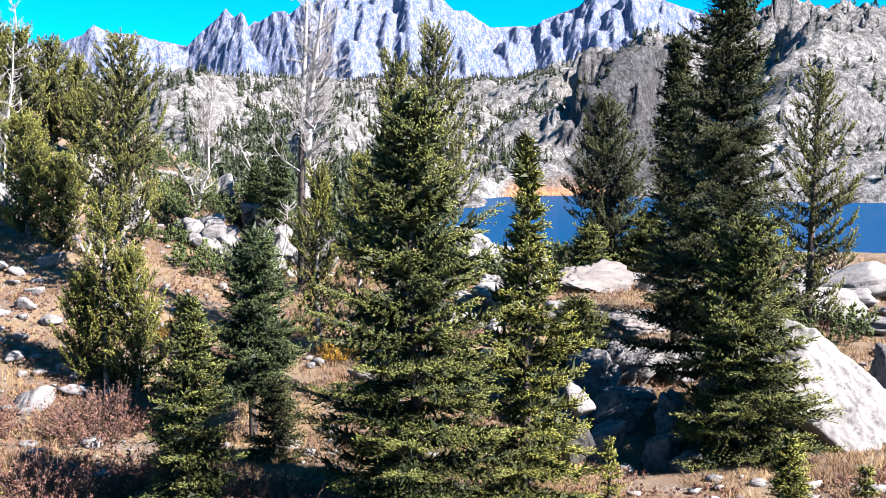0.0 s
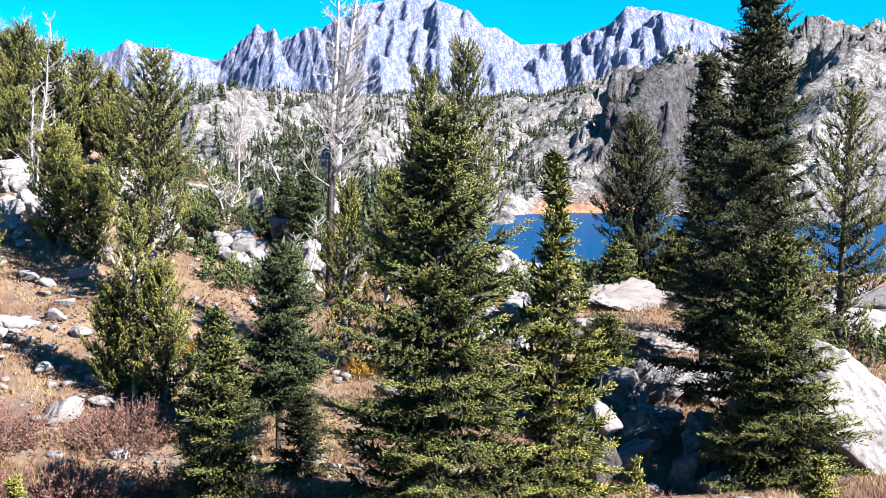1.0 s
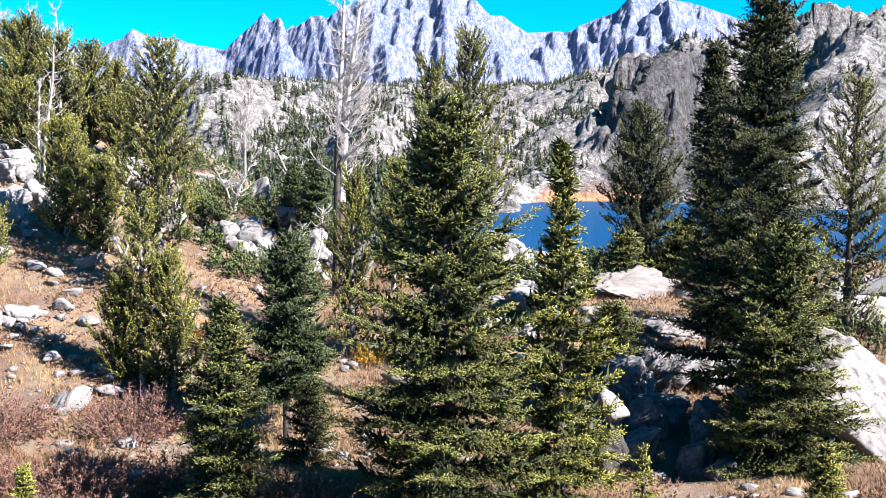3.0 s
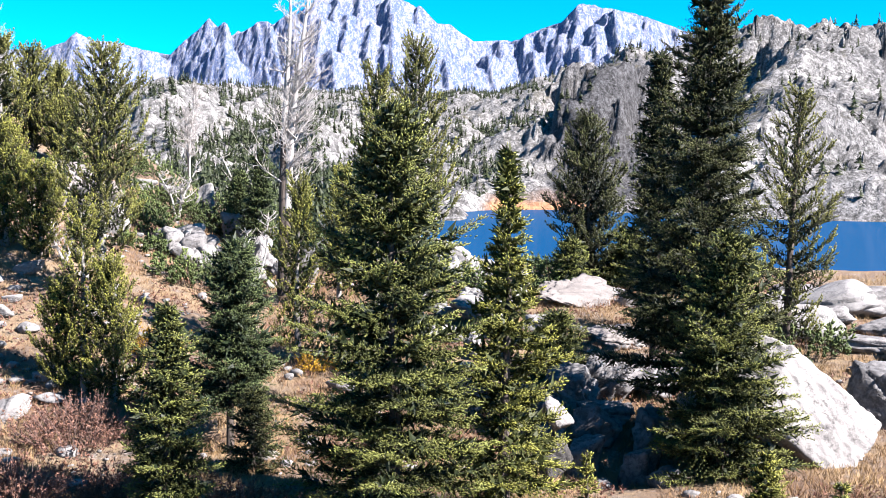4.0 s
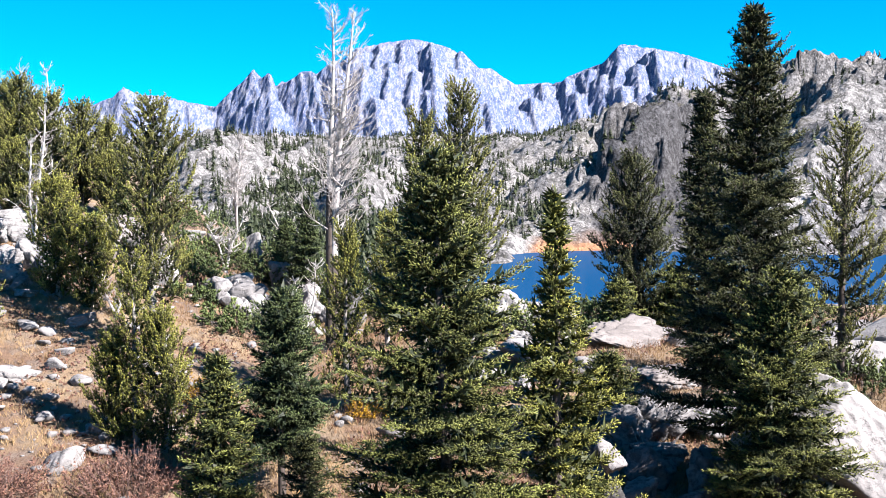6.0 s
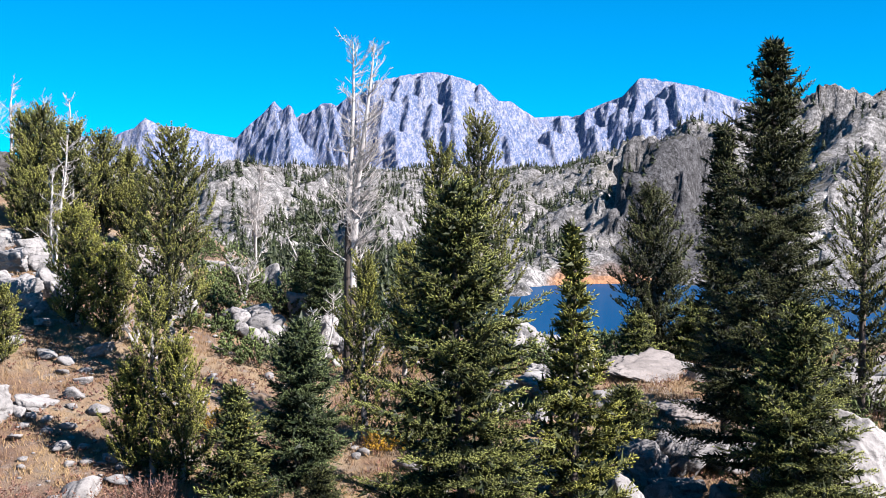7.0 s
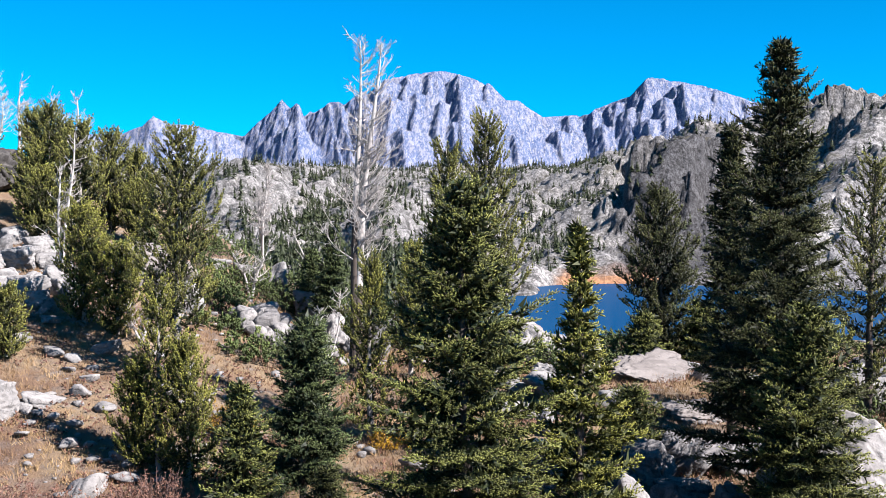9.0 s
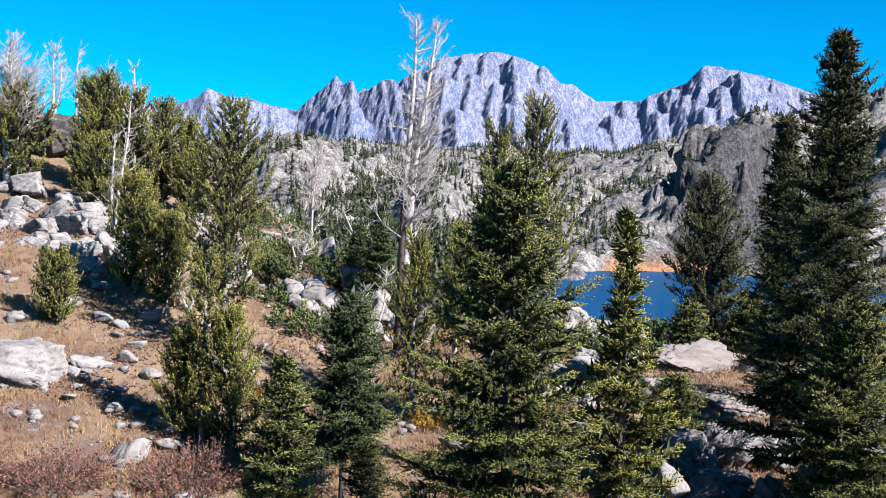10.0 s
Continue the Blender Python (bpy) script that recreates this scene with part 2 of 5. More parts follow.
# ---- mesh helpers ----
def mesh_object(name, verts, faces, mat, parent=None, smooth=False, growth=None, cover=None):
    """Links one mesh; faces is an (n, 3) or (n, 4) array."""
    me = bpy.data.meshes.new(name)
    verts = np.asarray(verts, dtype=np.float32)
    faces = np.asarray(faces, dtype=np.int32)
    n, k = faces.shape
    me.vertices.add(len(verts))
    me.vertices.foreach_set("co", verts.ravel())
    me.loops.add(n * k)
    me.loops.foreach_set("vertex_index", faces.ravel())
    me.polygons.add(n)
    me.polygons.foreach_set("loop_start", np.arange(0, n * k, k, dtype=np.int32))
    if smooth:
        me.polygons.foreach_set("use_smooth", np.ones(n, dtype=bool))
    me.update(calc_edges=True)
    if growth is not None:
        a = me.attributes.new("growth", "FLOAT", "POINT")
        a.data.foreach_set("value", np.asarray(growth, dtype=np.float32))
    if cover is not None:
        a = me.attributes.new("cover", "FLOAT_COLOR", "POINT")
        a.data.foreach_set("color", np.asarray(cover, dtype=np.float32).ravel())
    me.materials.append(mat)
    ob = new(name, me)
    if parent is not None:
        ob.parent = parent
    return ob


class Tubes:
    """Collects tapered tubes into one mesh."""

    def __init__(self):
        self.v, self.f, self.n = [], [], 0

    def add(self, pts, radii, sides=6):
        pts = np.asarray(pts, float)
        radii = np.asarray(radii, float)
        k = len(pts)
        tan = np.gradient(pts, axis=0)
        tan /= np.linalg.norm(tan, axis=1)[:, None] + 1e-9
        ref = np.where(np.abs(tan[:, 2:3]) > 0.9, [[1.0, 0, 0]], [[0, 0, 1.0]])
        u = np.cross(tan, ref)
        u /= np.linalg.norm(u, axis=1)[:, None] + 1e-9
        w = np.cross(tan, u)
        a = np.linspace(0, 2 * np.pi, sides, endpoint=False)
        ring = u[:, None] * np.cos(a)[None, :, None] + w[:, None] * np.sin(a)[None, :, None]
        self.v.append((pts[:, None] + ring * radii[:, None, None]).reshape(-1, 3))
        i = np.arange(k - 1)[:, None] * sides
        j = np.arange(sides)[None]
        jn = (j + 1) % sides
        self.f.append((np.stack([i + j, i + jn, i + sides + jn, i + sides + j], -1) + self.n).reshape(-1, 4))
        self.n += k * sides

    def link(self, name, mat, parent):
        return mesh_object(name, np.concatenate(self.v), np.concatenate(self.f), mat, parent, True)


# ---- smooth random fields ----
def lattice(ix, iy, seed):
    h = (ix.astype(np.int64) * 374761393 + iy.astype(np.int64) * 668265263 + seed * 1442695041) & 0x7FFFFFFF
    h = ((h ^ (h >> 13)) * 1274126177) & 0x7FFFFFFF
    return ((h ^ (h >> 16)) & 0xFFFF) / 65535.0


def field(x, y, seed=0):
    """Value noise, 0 to 1."""
    x0, y0 = np.floor(x), np.floor(y)
    fx, fy = x - x0, y - y0
    fx, fy = fx * fx * (3 - 2 * fx), fy * fy * (3 - 2 * fy)
    a, b = lattice(x0, y0, seed), lattice(x0 + 1, y0, seed)
    c, d = lattice(x0, y0 + 1, seed), lattice(x0 + 1, y0 + 1, seed)
    return (a * (1 - fx) + b * fx) * (1 - fy) + (c * (1 - fx) + d * fx) * fy


def fbm(x, y, octaves=5, seed=0, gain=0.5, ridged=False):
    total, amp, norm = 0.0, 1.0, 0.0
    for o in range(octaves):
        c, s = math.cos(o * 1.1 + 0.4), math.sin(o * 1.1 + 0.4)
        n = field((x * c - y * s) * 2.0 ** o + o * 17.3, (x * s + y * c) * 2.0 ** o - o * 9.1, seed + o)
        total = total + amp * (1 - np.abs(2 * n - 1) if ridged else n)
        norm += amp
        amp *= gain
    return total / norm


def step(a, b, v):
    t = np.clip((v - a) / (b - a), 0, 1)
    return t * t * (3 - 2 * t)


def cells(x, y, seed):
    """Blocks: a random number for the nearest scattered seed, and how near the joint to the next one is."""
    ix, iy = np.floor(x), np.floor(y)
    f1 = np.full(np.shape(x), 9.0)
    f2 = f1.copy()
    val = np.zeros(np.shape(x))
    for dx in (-1, 0, 1):
        for dy in (-1, 0, 1):
            cx, cy = ix + dx, iy + dy
            d = np.hypot(cx + lattice(cx, cy, seed) - x, cy + lattice(cx, cy, seed + 1) - y)
            near = d < f1
            f2 = np.where(near, f1, np.minimum(f2, d))
            val = np.where(near, lattice(cx, cy, seed + 2), val)
            f1 = np.where(near, d, f1)
    return val, f2 - f1, f1


# ---- the land ----
LAKE_Z = -12.0


def land(x, y, fine=True):
    """The height of the ground, its rockiness and its sand."""
    x, y = np.asarray(x, float), np.asarray(y, float)
    r = np.hypot(x, y)
    az = np.degrees(np.arctan2(x, y))
    front = np.cos(np.radians(np.clip(az, -180, 180))) > 0.2
    # the hollow below the camera and the knoll to the left
    z = np.interp(np.where(front, y, 0), [0, 8, 14, 20, 26, 30, 36, 44, 55, 62], [4.4, 2.0, 0.2, -0.45, -0.3, 0.5, 1.3, 1.5, 1.6, 1.6])
    z = z - 0.6 * np.exp(-((x - 3.9) / 1.3) ** 2 - ((y - 25.2) / 1.2) ** 2)
    s = np.clip((y - 24) / 20, 0, 1.6)
    knoll = 5.2 * np.tanh(np.clip(-x - 5 - 0.10 * np.clip(y - 34, 0, 30), 0, None) / 10) * s
    z = z + knoll
    # the bench to the right breaks off towards the lake, the middle into the valley
    fall = step(45, 150, r - 8 * step(0, -10, az) - 14 * step(-13, -20, az))
    z = z * (1 - fall) + -16.0 * fall
    back = step(-80, -30, az) * step(80, 30, az)
    # hills beyond the lake
    wob = fbm(x / 60, y / 60, 4, 3) - 0.5
    wide = fbm(x / 170, y / 170, 3, 7) - 0.5
    mid = step(360 + 90 * wide, 1120, r) ** 0.85 * (84 - 12 * step(6, 3, az)) - step(1150, 1700, r) * 40
    knob = 26 * np.exp(-(((az + 11.6) / 2.4) ** 2 + ((r - 600) / 100) ** 2)) + 15 * np.exp(-(((az + 5.2) / 1.3) ** 2 + ((r - 470) / 50) ** 2))
    west = 13 * step(0.5, -4.0, az) * step(170, 330, r)
    hills = np.maximum(mid, 0) + knob + west * (1 - step(400, 900, r))
    crag0 = fbm(x / 22, y / 22, 4, 17, 0.6, ridged=True) - 0.6
    azw = az + 1.3 * wob + 0.5 * crag0
    el = np.interp(azw, [5.5, 5.9, 6.3, 6.8, 7.5, 8.4, 9.3, 10.8, 12.2, 13.3, 14.2, 17.0, 20.0, 30.0], [0.6, 2.2, 3.1, 3.6, 4.1, 4.5, 5.05, 4.85, 4.95, 5.5, 6.15, 6.2, 6.3, 6.3])
    bluff_r = 545 + 10 * np.clip(az - 7, 0, 12)
    top = 640 * np.tan(np.radians(el)) + 18
    cliff = step(bluff_r + 50 * wob + 22 * crag0, bluff_r + 45 + 30 * wob + 22 * crag0, r)
    slope = step(bluff_r - 130, 690, r)
    edge = step(5.3, 6.2, azw)
    bluff = edge * top * (0.48 * cliff + 0.52 * slope) * (1 - 0.4 * step(900, 1500, r))
    crag = fbm(x / 13, y / 13, 4, 13, 0.6, ridged=True) - 0.6
    wall_r = 318 + 22 * wob + 34 * crag
    ramp_ = np.clip((r - wall_r - 10 - 9 * np.clip(az - 12, 0, 14)) / (660 - wall_r), 0, 1)
    ramp_ = np.clip(ramp_ + 0.10 * wob + 0.05 * crag, 0, 1)
    tiers = 0.40 * ramp_ + 0.22 * step(0.10, 0.18, ramp_) + 0.18 * step(0.45, 0.53, ramp_) + 0.20 * step(0.84, 0.91, ramp_)
    wall = step(10.0, 17.0, az + 2 * wob) * (15 * step(wall_r, wall_r + 12, r) + tiers * (top - 15))
    hills = np.maximum(hills, np.maximum(bluff, wall))
    lift = step(385, 410, r) * 4.6 * step(-1, 2, az)
    z = z + (hills + lift) * back
    # granite humps with creases between them; they grow with distance
    rocky = step(64, 130, r)
    amp = 7.5 * step(330, 620, r) + 1.6 * step(64, 160, r) * (1 - 0.8 * step(1.2, 2.2, az) * (1 - step(300, 420, r)))
    hump = 1 - fbm(x / 62, y / 62, 6, 11, 0.52, ridged=True)
    z = z + amp * (hump - 0.38) * 3.0 * back
    if fine:
        z = z + (0.55 * (fbm(x / 5, y / 5, 4, 31) - 0.5) + 0.12 * (fbm(x / 0.8, y / 0.8, 3, 41) - 0.5)) * (1 - 0.5 * step(60, 200, r))
        bx, by = x + 9 * (fbm(x / 18, y / 18, 3, 111) - 0.5), y + 9 * (fbm(x / 18, y / 18, 3, 113) - 0.5)
        part_of = step(110, 180, r) * back
        for size, tall, seed in ((24.0, 4.2, 121), (9.0, 1.9, 131)):
            val, joint, _ = cells(bx / size, by / (size * 0.8), seed)
            z = z + tall * ((val - 0.5) - 0.35 * step(0.12, 0.02, joint)) * (0.25 + 0.75 * step(300, 420, r)) * part_of
        z = z + 3.0 * (fbm(x / 11, y / 11, 4, 47, 0.6, ridged=True) - 0.6) * step(312, 345, r) * back
    craggy = edge * step(bluff_r - 60, bluff_r + 10, r) * back
    for size, tall, seed in ((34.0, 15.0, 161), (13.0, 6.0, 165)):
        val, joint, _ = cells((x + 6 * crag) / size, (y - 6 * crag) / size, seed)
        z = z + tall * ((val - 0.5) - 0.3 * step(0.10, 0.02, joint)) * craggy
    z = z + 5.4 * step(3.0, 1.8, az + wob) * step(-6, 0, az) * step(310, 350, r) * (1 - step(395, 470, r))
    # the lake's bed, and its sandy beach
    lake = step(2.0, 2.8, az + wob) * step(150, 178, r) * (1 - step(372, 392, r)) * step(40, 34, az)
    z = z * (1 - lake) + np.minimum(z, LAKE_Z - 1.5) * lake
    sand = step(2.6, 3.4, azw) * step(8.4, 7.4, azw) * step(380, 390, r) * (1 - step(425, 455, r + 30 * wob))
    # where the bluff and wall are darkened, for stained rock and painted shade alike
    stain_shade = edge * step(12.5, 10.0, azw) * step(bluff_r - 175, bluff_r - 130, r) * step(bluff_r + 150, bluff_r + 70, r)
    return z, np.clip(rocky, 0, 1), sand, stain_shade * step(0.1, 0.55, fbm(x / 40, y / 40, 4, 141) + 0.2) + 0.45 * step(11.0, 14.0, az) * step(290, 320, r) * step(0.35, 0.6, fbm(x / 30, y / 30, 4, 143))


def height(x, y):
    return float(land(np.array([x]), np.array([y]))[0][0])


def ground_sheet():
    az = np.radians(np.concatenate([np.linspace(-180, -24, 40, endpoint=False), np.linspace(-24, 26, 440, endpoint=False), np.linspace(26, 180, 40)]))
    r = np.concatenate([np.linspace(0.0, 60, 100, endpoint=False), np.geomspace(60, 300, 60, endpoint=False), np.geomspace(300, 1150, 220, endpoint=False), np.geomspace(1150, 4900, 22)])
    A, Rr = np.meshgrid(az, r)
    x, y = np.sin(A) * Rr, np.cos(A) * Rr
    z, rock, sand, stain_shade = land(x, y)
    n, m = Rr.shape
    i = (np.arange(n - 1)[:, None] * m + np.arange(m - 1)[None]).ravel()
    faces = np.stack([i, i + 1, i + m + 1, i + m], -1)
    cover = np.stack([rock, sand, stain_shade, 0 * rock + 1], -1).reshape(-1, 4)
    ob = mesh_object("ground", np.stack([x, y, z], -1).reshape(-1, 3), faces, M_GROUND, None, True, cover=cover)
    tagged(ob, "dry alpine meadow rising to pale granite hills", "ground", kind="structure")


ground_sheet()

lake = mesh_object("water", [(-8, 120, LAKE_Z), (420, 90, LAKE_Z), (520, 470, LAKE_Z), (-8, 470, LAKE_Z)], [(0, 1, 2, 3)], M_WATER)
tagged(lake, "deep blue mountain lake with a light ripple", "lake", kind="structure")


def mountain_range():
    """The high peaks: faceted pyramids with shaded flanks, ribs and gullies, and scree below."""
    az = np.linspace(-19, 16, 480)
    r = np.concatenate([np.linspace(2300, 3250, 36, endpoint=False), np.linspace(3250, 3980, 200, endpoint=False), np.linspace(3980, 4800, 14)])
    A, Rr = np.meshgrid(az, r)
    x, y = np.sin(np.radians(A)) * Rr, np.cos(np.radians(A)) * Rr
    # the skyline: azimuth and elevation of its tops and notches
    tops = ((-24, 4.3), (-17.3, 4.5), (-16.3, 4.85), (-15.78, 5.32), (-15.07, 4.95), (-13.9, 4.9), (-12.7, 4.6), (-11.72, 4.45), (-11.1, 5.04), (-10.5, 5.54), (-9.95, 6.14), (-9.56, 5.98), (-9.25, 6.03), (-8.82, 5.88), (-8.48, 5.55),
            (-8.0, 5.8), (-7.76, 6.05), (-7.3, 6.05), (-7.05, 5.9), (-6.17, 6.6), (-6.0, 6.4), (-5.2, 7.08), (-4.04, 7.33), (-2.44, 7.48), (-1.7, 7.32), (-0.2, 6.87), (0.55, 6.1), (1.12, 6.06), (2.25, 5.3), (3.6, 5.36), (4.4, 5.4),
            (4.7, 5.65), (6.3, 6.2), (7.1, 7.02), (7.8, 6.98), (8.7, 6.78), (10.0, 6.5), (12.0, 5.75), (16, 5.0), (24, 5.2))
    ta, te = np.array([a for a, _ in tops]), np.array([e for _, e in tops])
    jag = fbm(A * 2.6, A * 0 + 3.0, 5, 65, 0.62) - 0.5
    el = np.interp(A, ta, te) + 0.10 * jag
    wx = x + 18 * (fbm(x / 90, y / 90, 3, 73) - 0.5) + 13 * (fbm(x / 22, y / 40, 4, 75, 0.62, ridged=True) - 0.6)
    wy = y + 18 * (fbm(x / 90, y / 90, 3, 77) - 0.5) + 13 * (fbm(x / 22, y / 40, 4, 78, 0.62, ridged=True) - 0.6)
    # behind all, a wall that carries the skyline
    stand = np.interp(A, [-12.2, -11.8, -5.6, -5.0], [3900, 4120, 3850, 3930])
    crest = stand * np.tan(np.radians(el)) + 6
    sheer = 1.25 + 2.0 * step(-12.0, -11.4, A) * step(-5.0, -5.8, A)
    z = crest - sheer * np.clip(stand - Rr, 0, None) - 0.7 * np.clip(Rr - stand, 0, None)
    # pyramids: azimuth, elevation and distance of the top, then the way each face looks (0 towards the valley, minus left, plus right) and its fall
    peaks = ((-15.78, 5.32, 3800, (-45, 2.0), (30, 1.2)), (-14.2, 4.92, 3830, (-45, 1.9), (35, 1.1)), (-12.9, 4.62, 3840, (-45, 1.8), (35, 1.2)), (-11.1, 5.0, 3900, (-45, 2.2), (84, 4.0)),
             (-9.95, 6.14, 3830, (-45, 1.9), (80, 3.6)), (-9.2, 6.04, 3790, (-45, 2.2), (82, 3.6)), (-9.2, 5.2, 3640, (-45, 2.3), (66, 3.0)), (-7.7, 6.07, 3800, (-45, 2.0), (80, 3.4)), (-7.15, 5.95, 3760, (-45, 2.2), (80, 3.4)), (-6.17, 6.62, 3780, (-45, 2.2), (75, 3.0)),
             (-5.15, 7.08, 3880, (-56, 1.6), (24, 1.45)), (-4.0, 7.33, 3890, (-56, 1.5), (24, 1.35)), (-2.9, 7.46, 3890, (-56, 1.5), (20, 1.3)), (-1.66, 7.33, 3840, (-56, 1.9), (40, 1.25)), (-0.25, 6.87, 3860, (-56, 1.6), (34, 1.3)), (1.0, 6.08, 3870, (-56, 1.6), (36, 1.3)),
             (-3.6, 6.5, 3815, (-56, 1.5), (28, 1.2)), (-2.6, 6.0, 3780, (-56, 1.5), (30, 1.1)), (-0.9, 6.2, 3790, (-56, 1.5), (36, 1.1)), (0.3, 5.6, 3790, (-56, 1.6), (36, 1.1)), (-4.9, 6.3, 3790, (-56, 1.7), (28, 1.2)), (-1.9, 5.1, 3690, (-56, 1.5), (30, 1.0)), (-1.5, 4.42, 3560, (-56, 1.9), (55, 1.3)), (-4.4, 4.9, 3650, (-56, 1.6), (40, 0.9)),
             (2.3, 5.32, 3880, (-47, 1.7), (30, 1.2)), (3.4, 5.37, 3880, (-47, 1.7), (30, 1.2)), (4.6, 5.6, 3880, (-47, 1.7), (24, 1.3)), (5.6, 5.98, 3870, (-47, 1.7), (24, 1.3)), (7.1, 7.02, 3870, (-47, 1.6), (22, 1.4)), (8.72, 6.8, 3820, (-47, 1.8), (34, 1.15)), (10.1, 6.5, 3850, (-47, 1.7), (30, 1.2)), (11.5, 6.02, 3860, (-47, 1.7), (30, 1.2)),
             (6.3, 5.7, 3810, (-47, 1.6), (30, 1.1)), (7.9, 6.1, 3790, (-47, 1.6), (32, 1.1)), (9.4, 5.8, 3780, (-47, 1.6), (32, 1.1)), (5.0, 4.9, 3790, (-47, 1.6), (28, 1.0)), (7.2, 5.2, 3720, (-47, 1.6), (32, 1.0)), (8.6, 4.8, 3660, (-47, 1.8), (40, 1.1)), (2.9, 4.7, 3780, (-47, 1.6), (34, 1.0)), (0.9, 4.6, 3700, (-47, 1.6), (36, 1.0)))
    for a, e, d0, *faces in peaks:
        px, py = math.sin(radians(a)) * d0, math.cos(radians(a)) * d0
        fall = 0.9 * np.clip(Rr - d0, 0, None)
        for turn, down in faces:
            q = radians(a - turn)
            fall = np.maximum(fall, down * (-(wx - px) * math.sin(q) - (wy - py) * math.cos(q)))
        z = np.maximum(z, d0 * math.tan(radians(e)) + 6 - fall)
    across = np.radians(A) * 3800
    drift = fbm(x / 120, y / 120, 4, 61) - 0.5
    foot_z = (Rr - 2300) * 0.10 + 70
    steep = step(0, 50, z - foot_z)
    rib = fbm(across / 38 + 1.2 * drift, Rr / 210, 4, 71, 0.6, ridged=True) - 0.66
    fine = fbm(x / 17, y / 17 + z / 30, 4, 79, 0.62, ridged=True) - 0.62
    z = z + rib * (2 + 7 * steep) + fine * (3 + 10 * steep)
    z = np.minimum(z, 6 + Rr * np.tan(np.radians(el)))
    apron = (Rr - 2300) * 0.105 + 62 + 26 * (fbm(x / 200, y / 200, 5, 83) - 0.5) + 7 * (fbm(x / 36, y / 36, 4, 85, 0.6, ridged=True) - 0.6)
    z = np.maximum(z, apron)
    n, m = Rr.shape
    i = (np.arange(n - 1)[:, None] * m + np.arange(m - 1)[None]).ravel()
    faces = np.stack([i, i + 1, i + m + 1, i + m], -1)
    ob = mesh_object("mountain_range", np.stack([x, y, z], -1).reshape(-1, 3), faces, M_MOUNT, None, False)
    tagged(ob, "jagged grey granite peaks with bare sunlit faces", "mountains", kind="structure")


mountain_range()


# ---- trees ----
def unit(v):
    return v / (np.linalg.norm(v, axis=-1, keepdims=True) + 1e-9)


def needles(rng, p, d, growth, count, length, width, spread):
    """Needles as slim triangles that fan out round each shoot: points p, ways d."""
    n = len(p)
    count = int(count)
    p = np.repeat(p, count, 0)
    d = np.repeat(d, count, 0)
    g = np.repeat(growth, count)
    rad = unit(rng.normal(size=(n * count, 3)))
    way = unit(d + spread * rad)
    ln = length * rng.uniform(0.65, 1.25, (n * count, 1))
    side = unit(np.cross(way, rng.normal(size=(n * count, 3)))) * width * 0.5
    base = p + rng.normal(size=p.shape) * length * 0.18
    v = np.stack([base + side, base - side, base + way * ln], 1).reshape(-1, 3)
    gg = np.stack([g * 0.8, g * 0.8, np.clip(g * 1.1 + 0.05, 0, 1)], 1).ravel()
    return v, gg


def shoots(rng, p, d, growth, length, girth, spread):
    """Twig ends thick with needles: spindles of three sides, from points p along ways d."""
    n = len(p)
    way = unit(d + spread * unit(rng.normal(size=(n, 3))))
    ln = length * rng.uniform(0.6, 1.3, (n, 1))
    u = unit(np.cross(way, rng.normal(size=(n, 3))))
    w = np.cross(way, u)
    r = girth * rng.uniform(0.7, 1.3, (n, 1))
    mid = p + way * ln * rng.uniform(0.3, 0.6, (n, 1))
    ring = [mid + (u * math.cos(a) + w * math.sin(a)) * r for a in (0.0, 2.094, 4.189)]
    v = np.stack([p, *ring, p + way * ln], 1).reshape(-1, 3)
    f = np.array([[0, 2, 1], [0, 3, 2], [0, 1, 3], [4, 1, 2], [4, 2, 3], [4, 3, 1]])
    f = (np.arange(n)[:, None, None] * 5 + f[None]).reshape(-1, 3)
    g = growth[:, None] * np.array([[0.55, 0.85, 0.85, 0.85, 1.0]])
    return v, g.ravel(), f


def crown_mesh(parts, mat, parent, name="crown"):
    """Joins sprays of needles (loose triangles) and shoots (with faces of their own) into one crown."""
    V, G, F, n = [], [], [], 0
    for v, g, *f in parts:
        V.append(v)
        G.append(g)
        F.append((f[0] if f else np.arange(len(v)).reshape(-1, 3)) + n)
        n += len(v)
    return mesh_object(name, np.concatenate(V), np.concatenate(F), mat, parent, False, growth=np.clip(np.concatenate(G), 0, 1))


def thing(name, x, y, z, label, category, group=""):
    return tagged(new(name), label, category, group), Matrix.Translation((x, y, z))


def stem_line(rng, H, bend, lean=(0, 0), n=12):
    t = np.linspace(0, 1, n)
    ph = rng.uniform(0, 6.28, 4)
    x = lean[0] * t + bend * (np.sin(2.2 * t + ph[0]) - np.sin(ph[0])) + 0.3 * bend * (np.sin(6 * t + ph[1]) - np.sin(ph[1]))
    y = lean[1] * t + bend * (np.sin(2.0 * t + ph[2]) - np.sin(ph[2]))
    return np.stack([x, y, t * H], 1)


def along(line, h):
    H = line[-1, 2]
    return np.array([np.interp(h, line[:, 2], line[:, 0]), np.interp(h, line[:, 2], line[:, 1]), min(h, H)])


